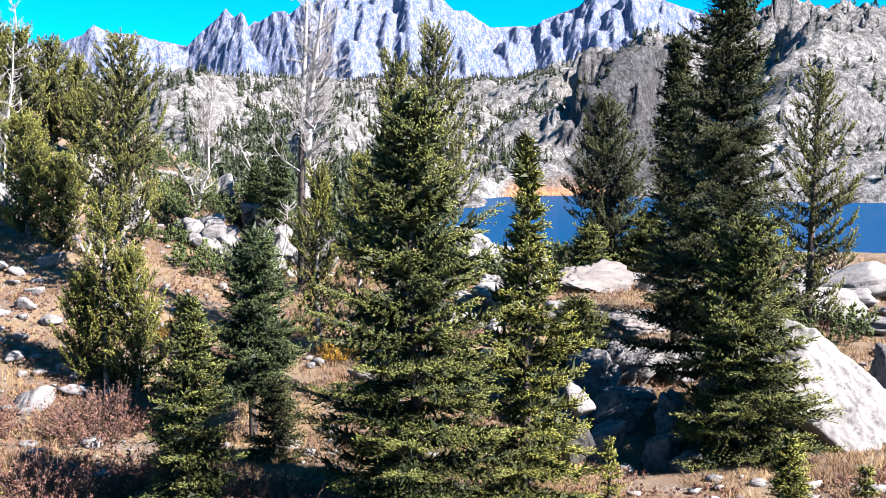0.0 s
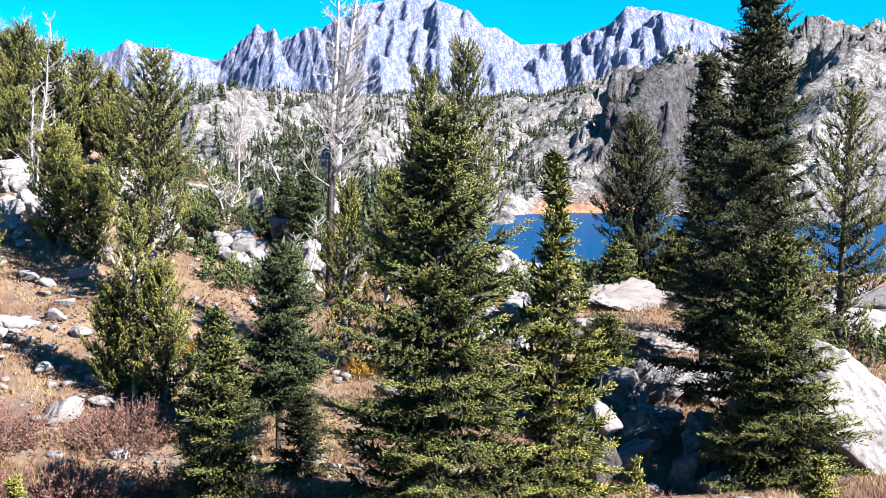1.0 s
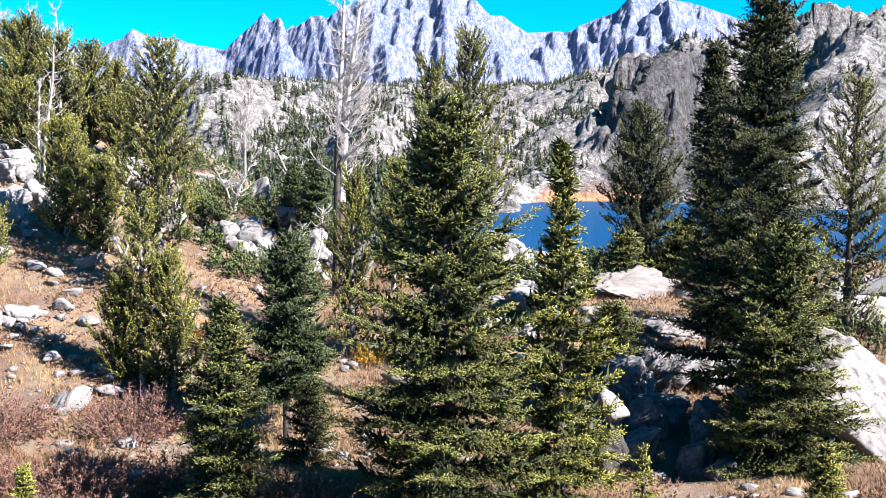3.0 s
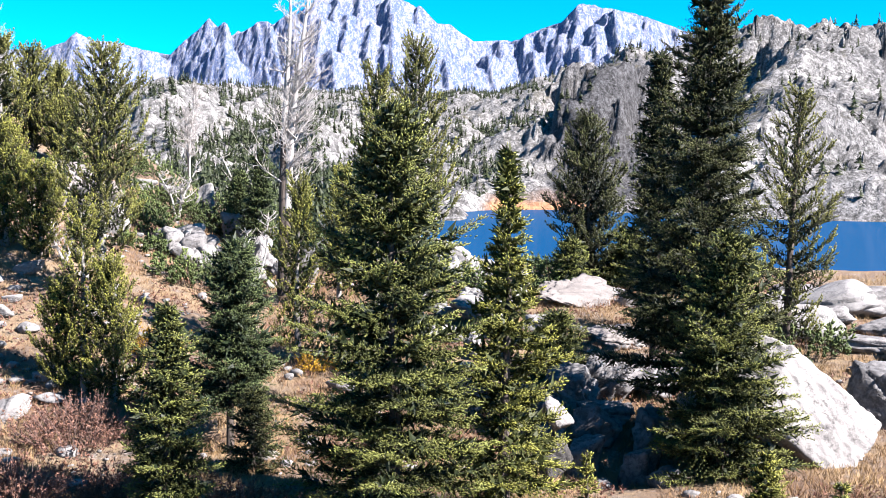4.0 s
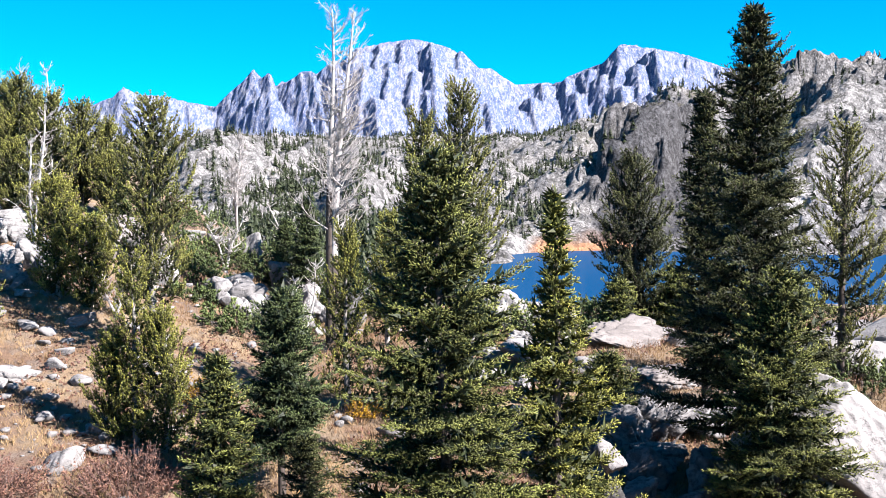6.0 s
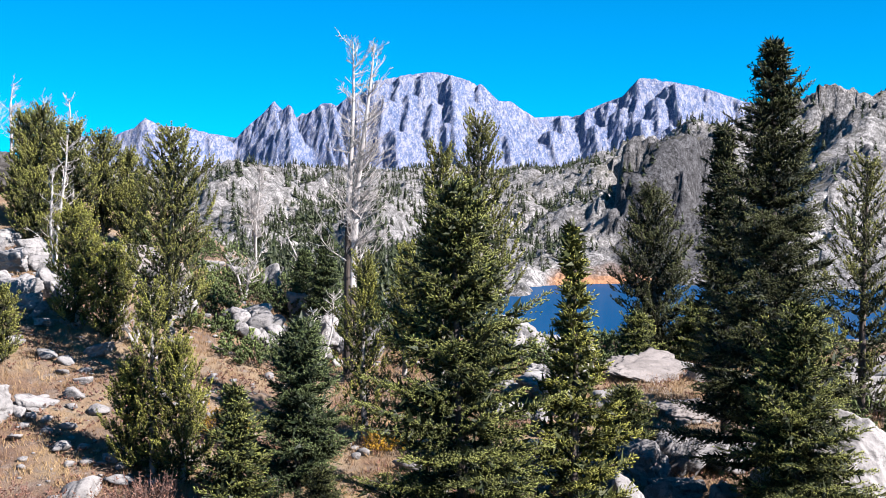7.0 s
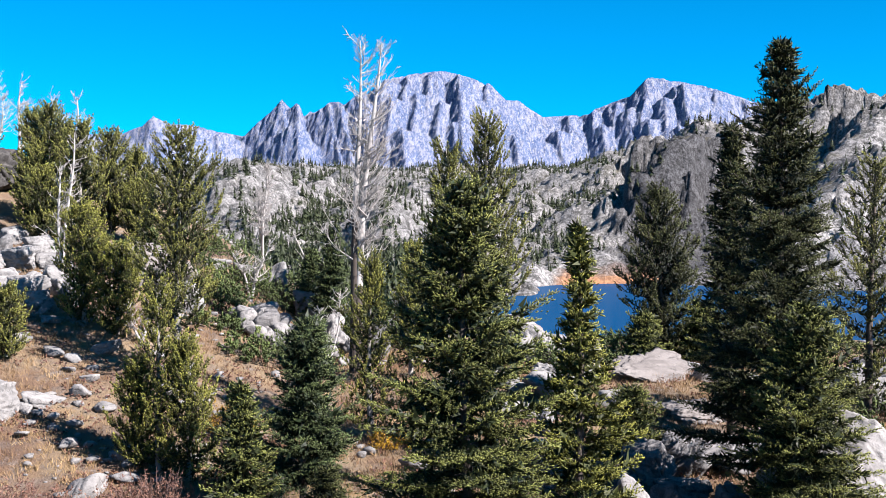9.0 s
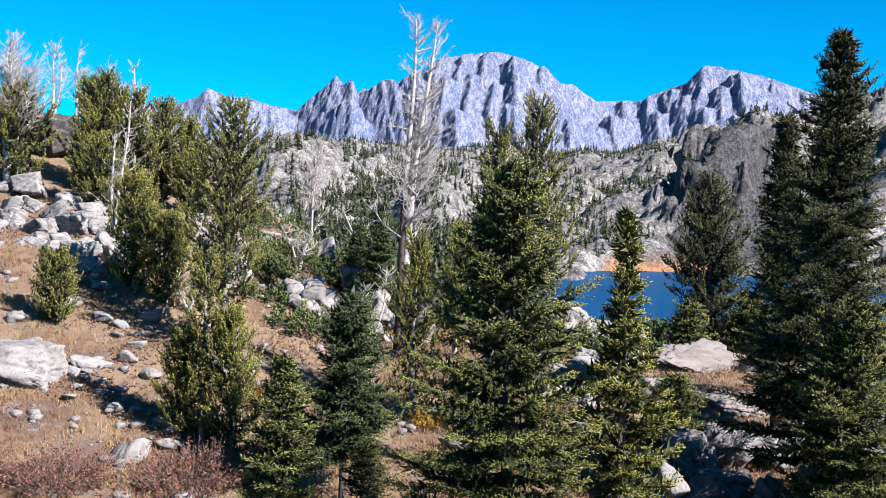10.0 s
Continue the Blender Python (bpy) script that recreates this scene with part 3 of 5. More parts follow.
def spruce(x, y, top, radius, seed, label, mat=None, foot=0.03, power=0.85, thick=1.0, grain=1.0, sparse=1.0, base=None, lean=(0, 0), group="conifers"):
    """A spruce or fir: drooping boughs with side shoots all round a straight trunk."""
    rng = np.random.default_rng(seed)
    z0 = height(x, y) - 0.08 if base is None else base
    H = top - z0
    mat = mat or M_SPRUCE
    tree, at = thing("spruce_tree", x, y, z0, label, "tree", group)
    line = stem_line(rng, H, 0.012 * H, lean)
    tr = 0.014 * H + 0.02
    trunk = Tubes()
    tt = line[:, 2] / H
    trunk.add(line, tr * (1 - tt) ** 0.9 * thick + 0.008, 9)
    trunk.link("trunk", M_BARK, tree)
    limb = Tubes()
    parts = []
    P, D, G, CP, CD = [], [], [], [], []
    h = foot * H
    gap = 0.082 * grain
    core = grain * min(1.0, 0.25 + 0.6 * radius)
    hole = rng.uniform(0, 6.28, 3)
    while h < H * 0.992:
        f = h / H
        reach = radius * (1 - f) ** power
        # boughs of the foot are shorter where they are old
        reach *= 0.75 + 0.25 * min(1.0, (f - foot) / 0.10 + 0.2)
        gap_h = max(0.10, (0.14 + 0.18 * (1 - f)) * (H / 8) ** 0.4)
        whorl = max(4, int(round(rng.uniform(6.0, 8.0) * sparse)))
        a0 = rng.uniform(0, 6.28)
        for k in range(whorl):
            a = a0 + k * 6.283 / whorl + rng.normal() * 0.28
            lump = 1 + 0.13 * math.sin(2 * a + hole[0] + 9 * f) + 0.10 * math.sin(3 * a + hole[1] - 14 * f)
            L = max(0.06, 1.12 * reach * lump * rng.uniform(0.62 - 0.25 * f, 1.08))
            if rng.random() < 0.05:
                L *= 0.5
            out = np.array([math.cos(a), math.sin(a), 0.0])
            side = np.array([-out[1], out[0], 0.0])
            rise = -0.28 + 0.95 * f ** 1.3 + rng.normal() * 0.16
            s = np.linspace(0, 1, 7)
            o = along(line, min(H * 0.985, max(0.05, h + rng.uniform(-0.3, 0.3) * gap_h)))
            curl = 0.22 - 0.1 * f
            sway = rng.normal() * 0.10
            tone = rng.normal() * 0.13
            bough = o + out * (L * s)[:, None] + side * (L * sway * s * s)[:, None] + np.array([0, 0, 1.0]) * (L * (rise * s + curl * s * s))[:, None]
            limb.add(bough[::2], (0.006 + 0.011 * L) * (1 - 0.8 * s[::2]), 4)
            pts = max(3, int(L / gap))
            ss = (np.arange(pts) + rng.random(pts)) / pts * (1 - 0.10) + 0.10
            q = np.stack([np.interp(ss, s, bough[:, i]) for i in range(3)], 1)
            slope = rise + 2 * curl * ss
            ahead = unit(out + np.array([0, 0, 1.0]) * slope[:, None])
            for sgn in (1, -1):
                tw = np.minimum(min(0.70, 0.8 * L), 0.50 * L * (1.05 - ss) + 0.10) * rng.uniform(0.6, 1.15, pts)
                dirn = unit(ahead * 0.75 + sgn * side * 0.75 + np.array([0, 0, 1.0]) * rng.normal(0.02, 0.16, pts)[:, None])
                m = np.maximum(1, np.ceil(tw / (0.10 * grain))).astype(int)
                idx = np.repeat(np.arange(pts), m)
                ord_ = np.concatenate([np.arange(1, v + 1) / v for v in m])
                droop = -0.10 * ord_ ** 2 * tw[idx]
                pp = q[idx] + dirn[idx] * (tw[idx] * ord_)[:, None]
                pp[:, 2] += droop
                P.append(pp)
                D.append(dirn[idx] + np.array([0, 0, 0.22]))
                G.append(np.clip(0.14 + tone + 0.82 * (ss[idx] * 0.65 + ord_ * 0.35) ** 1.5 + rng.normal(0, 0.08, len(idx)), 0, 1))
            inner = ss < 0.8
            CP.append(q[inner])
            CD.append(ahead[inner])
            P.append(q)
            D.append(ahead)
            G.append(0.15 + 0.5 * ss ** 3)
            P.append(bough[-1:])
            D.append(ahead[-1:])
            G.append(np.array([0.75]))
        h += gap_h * rng.uniform(0.75, 1.15) / max(0.7, sparse)
    P.append(line[-3:])
    D.append(np.tile([[0, 0, 1.0]], (3, 1)))
    G.append(np.full(3, 0.6))
    P, D, G = np.concatenate(P), unit(np.concatenate(D)), np.concatenate(G)
    parts.append(shoots(rng, P, D, G * 0.9, 0.085 * grain, 0.0145 * grain, 0.55))
    parts.append(needles(rng, P, D, G, 3, 0.05 * grain, 0.0115 * grain, 1.0))
    # large darkest needles along the inner boughs paint the crown's inner shade
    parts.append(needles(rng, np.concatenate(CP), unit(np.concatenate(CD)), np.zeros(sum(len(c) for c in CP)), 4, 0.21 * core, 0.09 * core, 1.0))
    tagged(limb.link("branchwork", M_BARK, tree), kind="stuff")
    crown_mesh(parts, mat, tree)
    tree.matrix_world = at
    return tree


def pine(x, y, top, radius, seed, label, foot=0.12, boughs=70, shape=0.6, grain=1.0, base=None, lean=(0, 0), mat=None, upright=0.75, pale=True, brush=1.0, group="conifers"):
    """A whitebark pine: rising limbs that carry brushes of needles towards their ends, the trunk showing between."""
    rng = np.random.default_rng(seed)
    z0 = height(x, y) - 0.08 if base is None else base
    H = top - z0
    tree, at = thing("pine_tree", x, y, z0, label, "tree", group)
    line = stem_line(rng, H, 0.016 * H, lean)
    tt = line[:, 2] / H
    tr = 0.013 * H + 0.02
    trunk = Tubes()
    trunk.add(line, tr * (1 - tt) ** 0.85 + 0.012, 9)
    trunk.link("trunk", M_BARK_PALE if pale else M_BARK, tree)
    limb = Tubes()
    P, D, G, CP = [], [], [], []
    Z = np.array([0, 0, 1.0])
    for i in range(boughs):
        f = foot + (0.985 - foot) * ((i + rng.random()) / boughs) ** 0.9
        a = i * 2.399 + rng.normal() * 0.5
        body = min(1.0, ((1.0 - f) / (1 - shape)) ** 0.75) * (0.55 + 0.45 * min(1.0, (f - foot) / 0.18 + 0.15))
        L = max(0.16, radius * body * rng.uniform(0.55, 1.15))
        out = np.array([math.cos(a), math.sin(a), 0])
        side = np.array([-out[1], out[0], 0])
        rise = upright * (0.25 + 0.9 * f) + rng.normal() * 0.15
        s = np.linspace(0, 1, 6)
        o = along(line, f * H)
        bough = o + out * (L * s)[:, None] + Z * (L * (0.35 * rise * s + 0.75 * rise * s * s))[:, None] + side * (rng.normal() * 0.12 * L * s * s)[:, None]
        limb.add(bough, (0.006 + 0.009 * L) * (1 - 0.75 * s), 4)
        lit = rng.normal() * 0.13
        nsub = max(4, int(L / 0.105 / grain ** 0.5))
        for j in range(nsub):
            sj = 1.0 - 0.5 * rng.random() ** 1.5 if j else 1.0
            q = np.array([np.interp(sj, s, bough[:, c]) for c in range(3)])
            dirn = unit(out * 0.6 + side * rng.normal() * 0.75 + Z * (0.35 + 0.5 * upright + 0.3 * rng.normal()))
            tone = lit + rng.normal() * 0.12
            ln = rng.uniform(0.16, 0.34) * (0.7 + 0.5 * (1 - sj)) * min(1.4, 0.5 + radius)
            t = np.linspace(0.15, 1, max(3, int(ln / (0.05 * grain))))
            pts = q + dirn * (ln * t)[:, None] + Z * (0.25 * ln * t * t)[:, None]
            limb.add(pts[[0, len(pts) // 2, -1]], (0.008, 0.006, 0.004), 3)
            P.append(pts)
            D.append(unit(dirn + Z * 0.5 * t[:, None]))
            G.append(np.clip(0.30 + tone + 0.50 * t ** 1.5 * rng.uniform(0.5, 1.1) + rng.normal(0, 0.08, len(t)), 0, 1))
        inner = np.linspace(0.12, 0.7, max(2, int(L / 0.12)))
        CP.append(np.stack([np.interp(inner, s, bough[:, c]) for c in range(3)], 1))
    P.append(line[-3:])
    D.append(np.tile(Z, (3, 1)))
    G.append(np.full(3, 0.6))
    P, D, G = np.concatenate(P), unit(np.concatenate(D)), np.concatenate(G)
    tagged(limb.link("branchwork", M_BARK, tree), kind="stuff")
    # the darkest needles, near the limbs, put the pine's inner shade into colour
    CP = np.concatenate(CP)
    tufts = [shoots(rng, P, D, G * 0.85, 0.09 * grain, 0.021 * grain, 0.5), needles(rng, P, D, G, int(round(8 * brush)), 0.062 * grain, 0.0115 * grain, 0.9),
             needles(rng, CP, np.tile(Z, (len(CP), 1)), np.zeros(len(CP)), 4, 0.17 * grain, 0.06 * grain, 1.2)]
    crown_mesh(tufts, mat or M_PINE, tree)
    tree.matrix_world = at
    return tree


def snag(x, y, tops, seed, label, thick=0.13, twigs=26, base=None, spread=1.2, dense=1.0, apart=False, group="dead trees"):
    """A bleached dead tree of one or more stems with bare curving branches."""
    rng = np.random.default_rng(seed)
    z0 = height(x, y) - 0.1 if base is None else base
    tree, at = thing("dead_tree", x, y, z0, label, "dead tree", group)
    for dx, dy, top in tops:
        H = top - z0
        t = np.linspace(0, 1, 16)
        ph = rng.uniform(0, 6.28, 3)
        line = np.stack([dx * t ** 1.3 + 0.10 * np.sin(7 * t + ph[0]) * t, dy * t + 0.10 * np.sin(5 * t + ph[1]) * t, t * H], 1)
        st = Tubes()
        st.add(line, thick * (1 - t) ** 0.8 + 0.014, 9)
        trunk = st.link("trunk", M_DEAD, tree)
        if apart:
            # dark sleeve: bark at the foot, and on the left stem its shade
            low = Tubes()
            k = 8 if dx < 0.3 else 5
            low.add(line[:k], thick * (1 - t[:k]) ** 0.8 + 0.014 + np.linspace(0.026, 0.003, k), 11)
            tagged(low.link("bark_and_shade", M_BARK, trunk), "dark bark and painted-in shade on the lower stem")
        br = Tubes()
        for i in range(twigs):
            if apart:
                br = Tubes()
            f = 0.36 + 0.62 * rng.random() ** 0.8
            a = rng.normal(0.2, 1.3) if rng.random() < 0.7 else rng.uniform(0, 6.28)
            L = spread * (1.12 - f) ** 0.6 * rng.uniform(0.3, 1.1)
            o = np.array([np.interp(f, t, line[:, c]) for c in range(3)])
            out = np.array([math.cos(a), math.sin(a), 0])
            s = np.linspace(0, 1, 8)
            up = rng.uniform(-0.25, 0.55) + 0.5 * f
            side = np.array([-out[1], out[0], 0])
            curve = o + out * (L * s)[:, None] + np.array([0, 0, 1.0]) * (L * (up * s + rng.uniform(-0.1, 0.7) * s * s))[:, None] + side * (L * 0.15 * np.sin(4 * s + rng.uniform(0, 6)))[:, None]
            r0 = 0.011 + 0.013 * L
            br.add(curve, r0 * (1 - 0.85 * s), 5)
            for j in range(int(rng.integers(3, 8) * dense)):
                sj = rng.uniform(0.25, 0.95)
                q = np.array([np.interp(sj, s, curve[:, c]) for c in range(3)])
                d = unit(out * 0.5 + side * rng.normal() * 0.9 + np.array([0, 0, 0.45 + 0.5 * rng.normal()]))
                l2 = L * rng.uniform(0.18, 0.5) * (1.1 - sj * 0.5)
                u = np.linspace(0, 1, 4)
                br.add(q + d * (l2 * u)[:, None] + np.array([0, 0, 0.3]) * (l2 * u * u)[:, None], (0.010, 0.008, 0.007, 0.005), 3)
            if apart:
                br.link("branch", M_DEAD, trunk)
        if not apart:
            tagged(br.link("branchwork", M_DEAD, tree), kind="stuff")
    tree.matrix_world = at
    return tree


def bush(x, y, w, tall, seed, label, kind="willow", depth=None, mat=None, category="shrub", name="willow_shrub", count=150):
    """A shrub: many thin stems from the ground with small leaves or needles."""
    rng = np.random.default_rng(seed)
    z0 = height(x, y) - 0.05
    ob, at = thing(name, x, y, z0, label, category, "shrubs")
    depth = depth or w
    st = Tubes()
    P, D, G = [], [], []
    for i in range(count):
        a, rr = rng.uniform(0, 6.28), math.sqrt(rng.random())
        foot = np.array([math.cos(a) * rr * w * 0.45, math.sin(a) * rr * depth * 0.45, 0])
        foot[2] = height(x + foot[0], y + foot[1]) - z0 - 0.05
        dirn = unit(np.array([math.cos(a) * (0.15 + rr * 0.75), math.sin(a) * (0.15 + rr * 0.75), 1.0]) + rng.normal(size=3) * 0.22)
        L = tall * rng.uniform(0.55, 1.08) * (1.05 - 0.35 * rr ** 2)
        s = np.linspace(0, 1, 5)
        stem = foot + dirn * (L * s)[:, None] + rng.normal(size=3) * 0.10 * L * (s * s)[:, None]
        st.add(stem, (0.007, 0.006, 0.005, 0.004, 0.003), 3)
        for j in range(4):
            sj = rng.uniform(0.3, 0.95)
            q = np.array([np.interp(sj, s, stem[:, c]) for c in range(3)])
            d = unit(dirn + rng.normal(size=3) * 0.6)
            l2 = L * rng.uniform(0.12, 0.34)
            st.add(q + d * (l2 * np.array([0, 0.5, 1.0]))[:, None], (0.004, 0.003, 0.002), 3)
            k = 8 if kind == "willow" else 4
            tt = rng.uniform(0.2, 1.0, k)
            P.append(q + d * (l2 * tt)[:, None])
            D.append(np.tile(d, (k, 1)))
            G.append(rng.random(k))
    tagged(st.link("stemwork", M_STEM if kind == "willow" else M_BARK, ob), kind="stuff")
    P, D, G = np.concatenate(P), np.concatenate(D), np.concatenate(G)
    if kind == "willow":
        leaf = [needles(rng, P, D, G, 1, 0.055, 0.03, 1.0)]
    else:
        G = 0.1 + 0.7 * G * (P[:, 2] / (tall + 0.01)).clip(0, 1)
        leaf = [shoots(rng, P, D, G, 0.15, 0.034, 0.6), needles(rng, P, D, G, 1, 0.12, 0.022, 0.9)]
    crown_mesh(leaf, mat or M_LEAF_RED, ob, "foliage")
    ob.matrix_world = at
    return ob


# front row
spruce(-0.42, 20.0, 6.80, 2.1, 1, "dense sunlit green spruce standing in dry grass", foot=0.01, power=0.62, lean=(-0.05, 0))
pine(-0.05, 30.0, 8.72, 0.85, 2, "tall green pine with a rounded bushy top", foot=0.30, boughs=120, shape=0.55, lean=(0.05, 0), upright=1.0)
pine(-1.05, 26.9, 7.85, 0.62, 3, "slim green pine behind a dense spruce", foot=0.25, boughs=110, shape=0.45, upright=0.9)
spruce(1.45, 20.95, 6.17, 1.45, 4, "slender thin-topped spruce with a visible trunk", mat=M_YOUNG, foot=0.02, power=1.0, sparse=0.88, lean=(-0.14, 0))
spruce(5.88, 26.3, 10.05, 2.2, 5, "tallest dark green spruce with a pointed top", M_DARK, foot=0.14, power=0.67)
spruce(6.10, 24.3, 4.47, 1.75, 6, "broad bushy spruce beside a white boulder", foot=0.05, power=0.58)
# the shadow of the tallest spruce is painted in by the dark needles
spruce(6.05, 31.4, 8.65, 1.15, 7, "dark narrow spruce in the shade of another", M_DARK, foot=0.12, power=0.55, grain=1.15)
pine(5.95, 43.6, 7.35, 1.35, 8, "dark bushy pine on the bench above the lake", mat=M_DARK, foot=0.02, boughs=150, shape=0.45, grain=1.35, pale=False, brush=1.2)
pine(9.82, 32.5, 7.75, 1.15, 9, "open pine with pale branches near the lake", pale=False, foot=0.05, boughs=96, shape=0.45, grain=1.1, brush=1.0)
pine(-8.75, 33.0, 8.75, 1.2, 10, "tall open pine with a pale bare trunk", foot=0.20, boughs=120, shape=0.60, grain=1.1, upright=0.85)
pine(-7.90, 28.2, 4.72, 0.6, 11, "young yellow-green pine with upright shoots", foot=0.02, boughs=90, shape=0.35, upright=1.1, mat=M_YOUNG)
pine(-7.15, 28.0, 3.35, 0.72, 12, "bushy young pine among red shrubs", foot=0.01, boughs=120, shape=0.35, upright=1.1, mat=M_YOUNG)
pine(-8.45, 28.4, 2.75, 0.60, 26, "low bushy pine among red shrubs", foot=0.01, boughs=100, shape=0.35, upright=1.1, mat=M_YOUNG)
spruce(-4.42, 20.5, 3.43, 1.05, 13, "small pointed spruce among red shrubs", foot=0.02, power=0.72)
spruce(-4.10, 25.7, 4.12, 1.4, 14, "blue-green young fir with a bare lower trunk", M_BLUE, foot=0.26, power=0.48)
# its shade is in the needle colour
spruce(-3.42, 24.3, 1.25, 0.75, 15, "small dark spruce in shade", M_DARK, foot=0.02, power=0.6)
pine(-3.15, 30.8, 5.18, 0.65, 16, "young pine with upright yellow-green shoots", foot=0.03, boughs=110, shape=0.5, upright=1.1, mat=M_YOUNG)
pine(-2.65, 37.9, 5.51, 0.6, 17, "small pine below a dead tree", foot=0.04, boughs=80, shape=0.4, grain=1.2, mat=M_YOUNG)
spruce(5.58, 19.2, 1.22, 0.55, 18, "knee-high young spruce in dry grass", foot=0.02, power=0.7, mat=M_YOUNG)
spruce(-7.15, 18.7, 0.93, 0.28, 19, "tiny spruce seedling in dry grass", foot=0.02, power=0.8, mat=M_YOUNG)
spruce(5.90, 16.6, 1.45, 0.40, 24, "thin yellow-green spruce sapling in gravel", foot=0.05, power=0.8, sparse=0.55, mat=M_YOUNG)
spruce(2.95, 21.3, 0.75, 0.22, 25, "tiny green sapling beside a dark hollow", foot=0.10, power=0.7, sparse=0.6, mat=M_YOUNG)
spruce(-6.4, 47.5, 6.15, 1.0, 27, "small dark spruce at the edge of the valley", M_BLUE, foot=0.02, power=0.6, grain=1.5)
spruce(-7.5, 49.0, 5.3, 0.9, 28, "small dark spruce at the edge of the valley", M_BLUE, foot=0.02, power=0.6, grain=1.5)
spruce(-2.2, 47.0, 5.2, 0.9, 29, "small green spruce behind a dead tree", M_BLUE, foot=0.02, power=0.6, grain=1.5)
spruce(5.0, 41.4, 3.1, 0.95, 46, "low bright spruce behind pale slabs", foot=0.01, power=0.5, grain=1.4)
spruce(7.3, 43.4, 3.3, 1.2, 47, "low spreading spruce beside a dark pine", foot=0.01, power=0.5, grain=1.5)
spruce(8.5, 41.6, 2.9, 0.9, 48, "low spreading spruce above the lake", foot=0.01, power=0.5, grain=1.5)
# left knoll
pine(-12.3, 36.0, 6.67, 0.8, 20, "yellow-green pine in front of a rock outcrop", foot=0.03, boughs=110, shape=0.5, grain=1.15, upright=1.0, mat=M_YOUNG)
pine(-11.25, 35.8, 5.43, 0.75, 21, "low bushy pine beside a larger one", foot=0.02, boughs=90, shape=0.6, grain=1.15, upright=1.0, mat=M_YOUNG)
pine(-13.6, 33.3, 4.35, 0.58, 22, "small dark pine among boulders", foot=0.02, boughs=80, shape=0.6, grain=1.15)
for i, (px, py, pt, pr) in enumerate(((-17.1, 46.5, 11.3, 1.3), (-15.5, 45.0, 10.5, 1.2), (-15.0, 47.3, 10.3, 1.25), (-19.3, 50.6, 11.5, 1.1), (-20.2, 45.2, 10.6, 1.6),
                                      (-14.6, 49.4, 9.7, 0.9), (-16.3, 43.5, 8.6, 1.2), (-17.6, 46.0, 9.6, 1.2), (-13.6, 46.5, 8.2, 1.0), (-17.9, 50.5, 11.0, 1.2), (-21.8, 47.0, 10.2, 1.5), (-23.6, 46.0, 10.8, 1.6))):
    pine(px - 0.2, py + 0.38, pt - 0.45, pr * 0.78, 30 + i, "pine in a stand on the rocky knoll", foot=0.04, boughs=80, shape=0.5, grain=1.5, upright=0.9, brush=0.6, group="pines on the knoll")
# bleached trees
snag(-4.62, 39.8, ((0.22, 0.0, 12.25), (0.85, 0.1, 12.2), (0.35, 0.3, 9.6)), 60, "tall twin-stemmed dead tree of bleached wood", 0.15, 66, spread=1.75, dense=2.3, apart=True)
snag(-11.7, 60.9, ((0.2, 0, 9.5), (-0.3, 0.2, 8.2)), 61, "weathered grey dead tree in the valley", 0.05, 120, spread=0.9, dense=1.6)
snag(-7.9, 53.4, ((-0.9, 0, 6.0), (0.5, 0.2, 6.3), (0.1, 0.1, 5.4)), 62, "broken dead wood among low conifers", 0.07, 22, spread=0.9, dense=1.6)
for i, (px, py, pt) in enumerate(((-21.9, 55.4, 13.1), (-22.6, 49.6, 13.0), (-22.9, 55.0, 13.3), (-17.9, 51.6, 11.9), (-20.6, 56.0, 12.4))):
    snag(px - 0.2, py + 0.38, ((0.1, 0, pt), (0.5, 0.2, pt - 1.0)), 64 + i, "grey dead tree on the rocky knoll", 0.08, 44, spread=1.15, dense=1.3)
snag(-20.7, 45.5, ((0.2, 0, 12.0), (-0.5, 0.2, 11.2), (0.8, 0.1, 11.0)), 80, "large many-branched grey dead tree on the knoll", 0.12, 70, spread=2.0, dense=2.0)
snag(-10.5, 35.6, ((0.5, 0.1, 4.2), (-0.5, 0.0, 3.9), (0.1, 0.2, 3.6)), 82, "low grey dead brush beside young pines", 0.035, 16, spread=0.7, dense=1.8)
snag(-9.4, 46.5, ((0.7, 0.1, 5.6), (-0.6, 0.0, 5.2), (0.2, 0.2, 4.8)), 83, "grey dead brush at the edge of the valley", 0.04, 18, spread=0.9, dense=1.8)
snag(-5.6, 41.0, ((0.5, 0.1, 3.9), (-0.5, 0.0, 3.5)), 84, "grey dead brush beside a heap of blocks", 0.03, 18, spread=0.9, dense=1.8)
snag(-14.25, 39.5, ((0.5, 0, 9.3), (-0.2, 0.2, 8.2)), 81, "thin pale dead tree in front of pines", 0.06, 30, spread=1.0, dense=1.2)
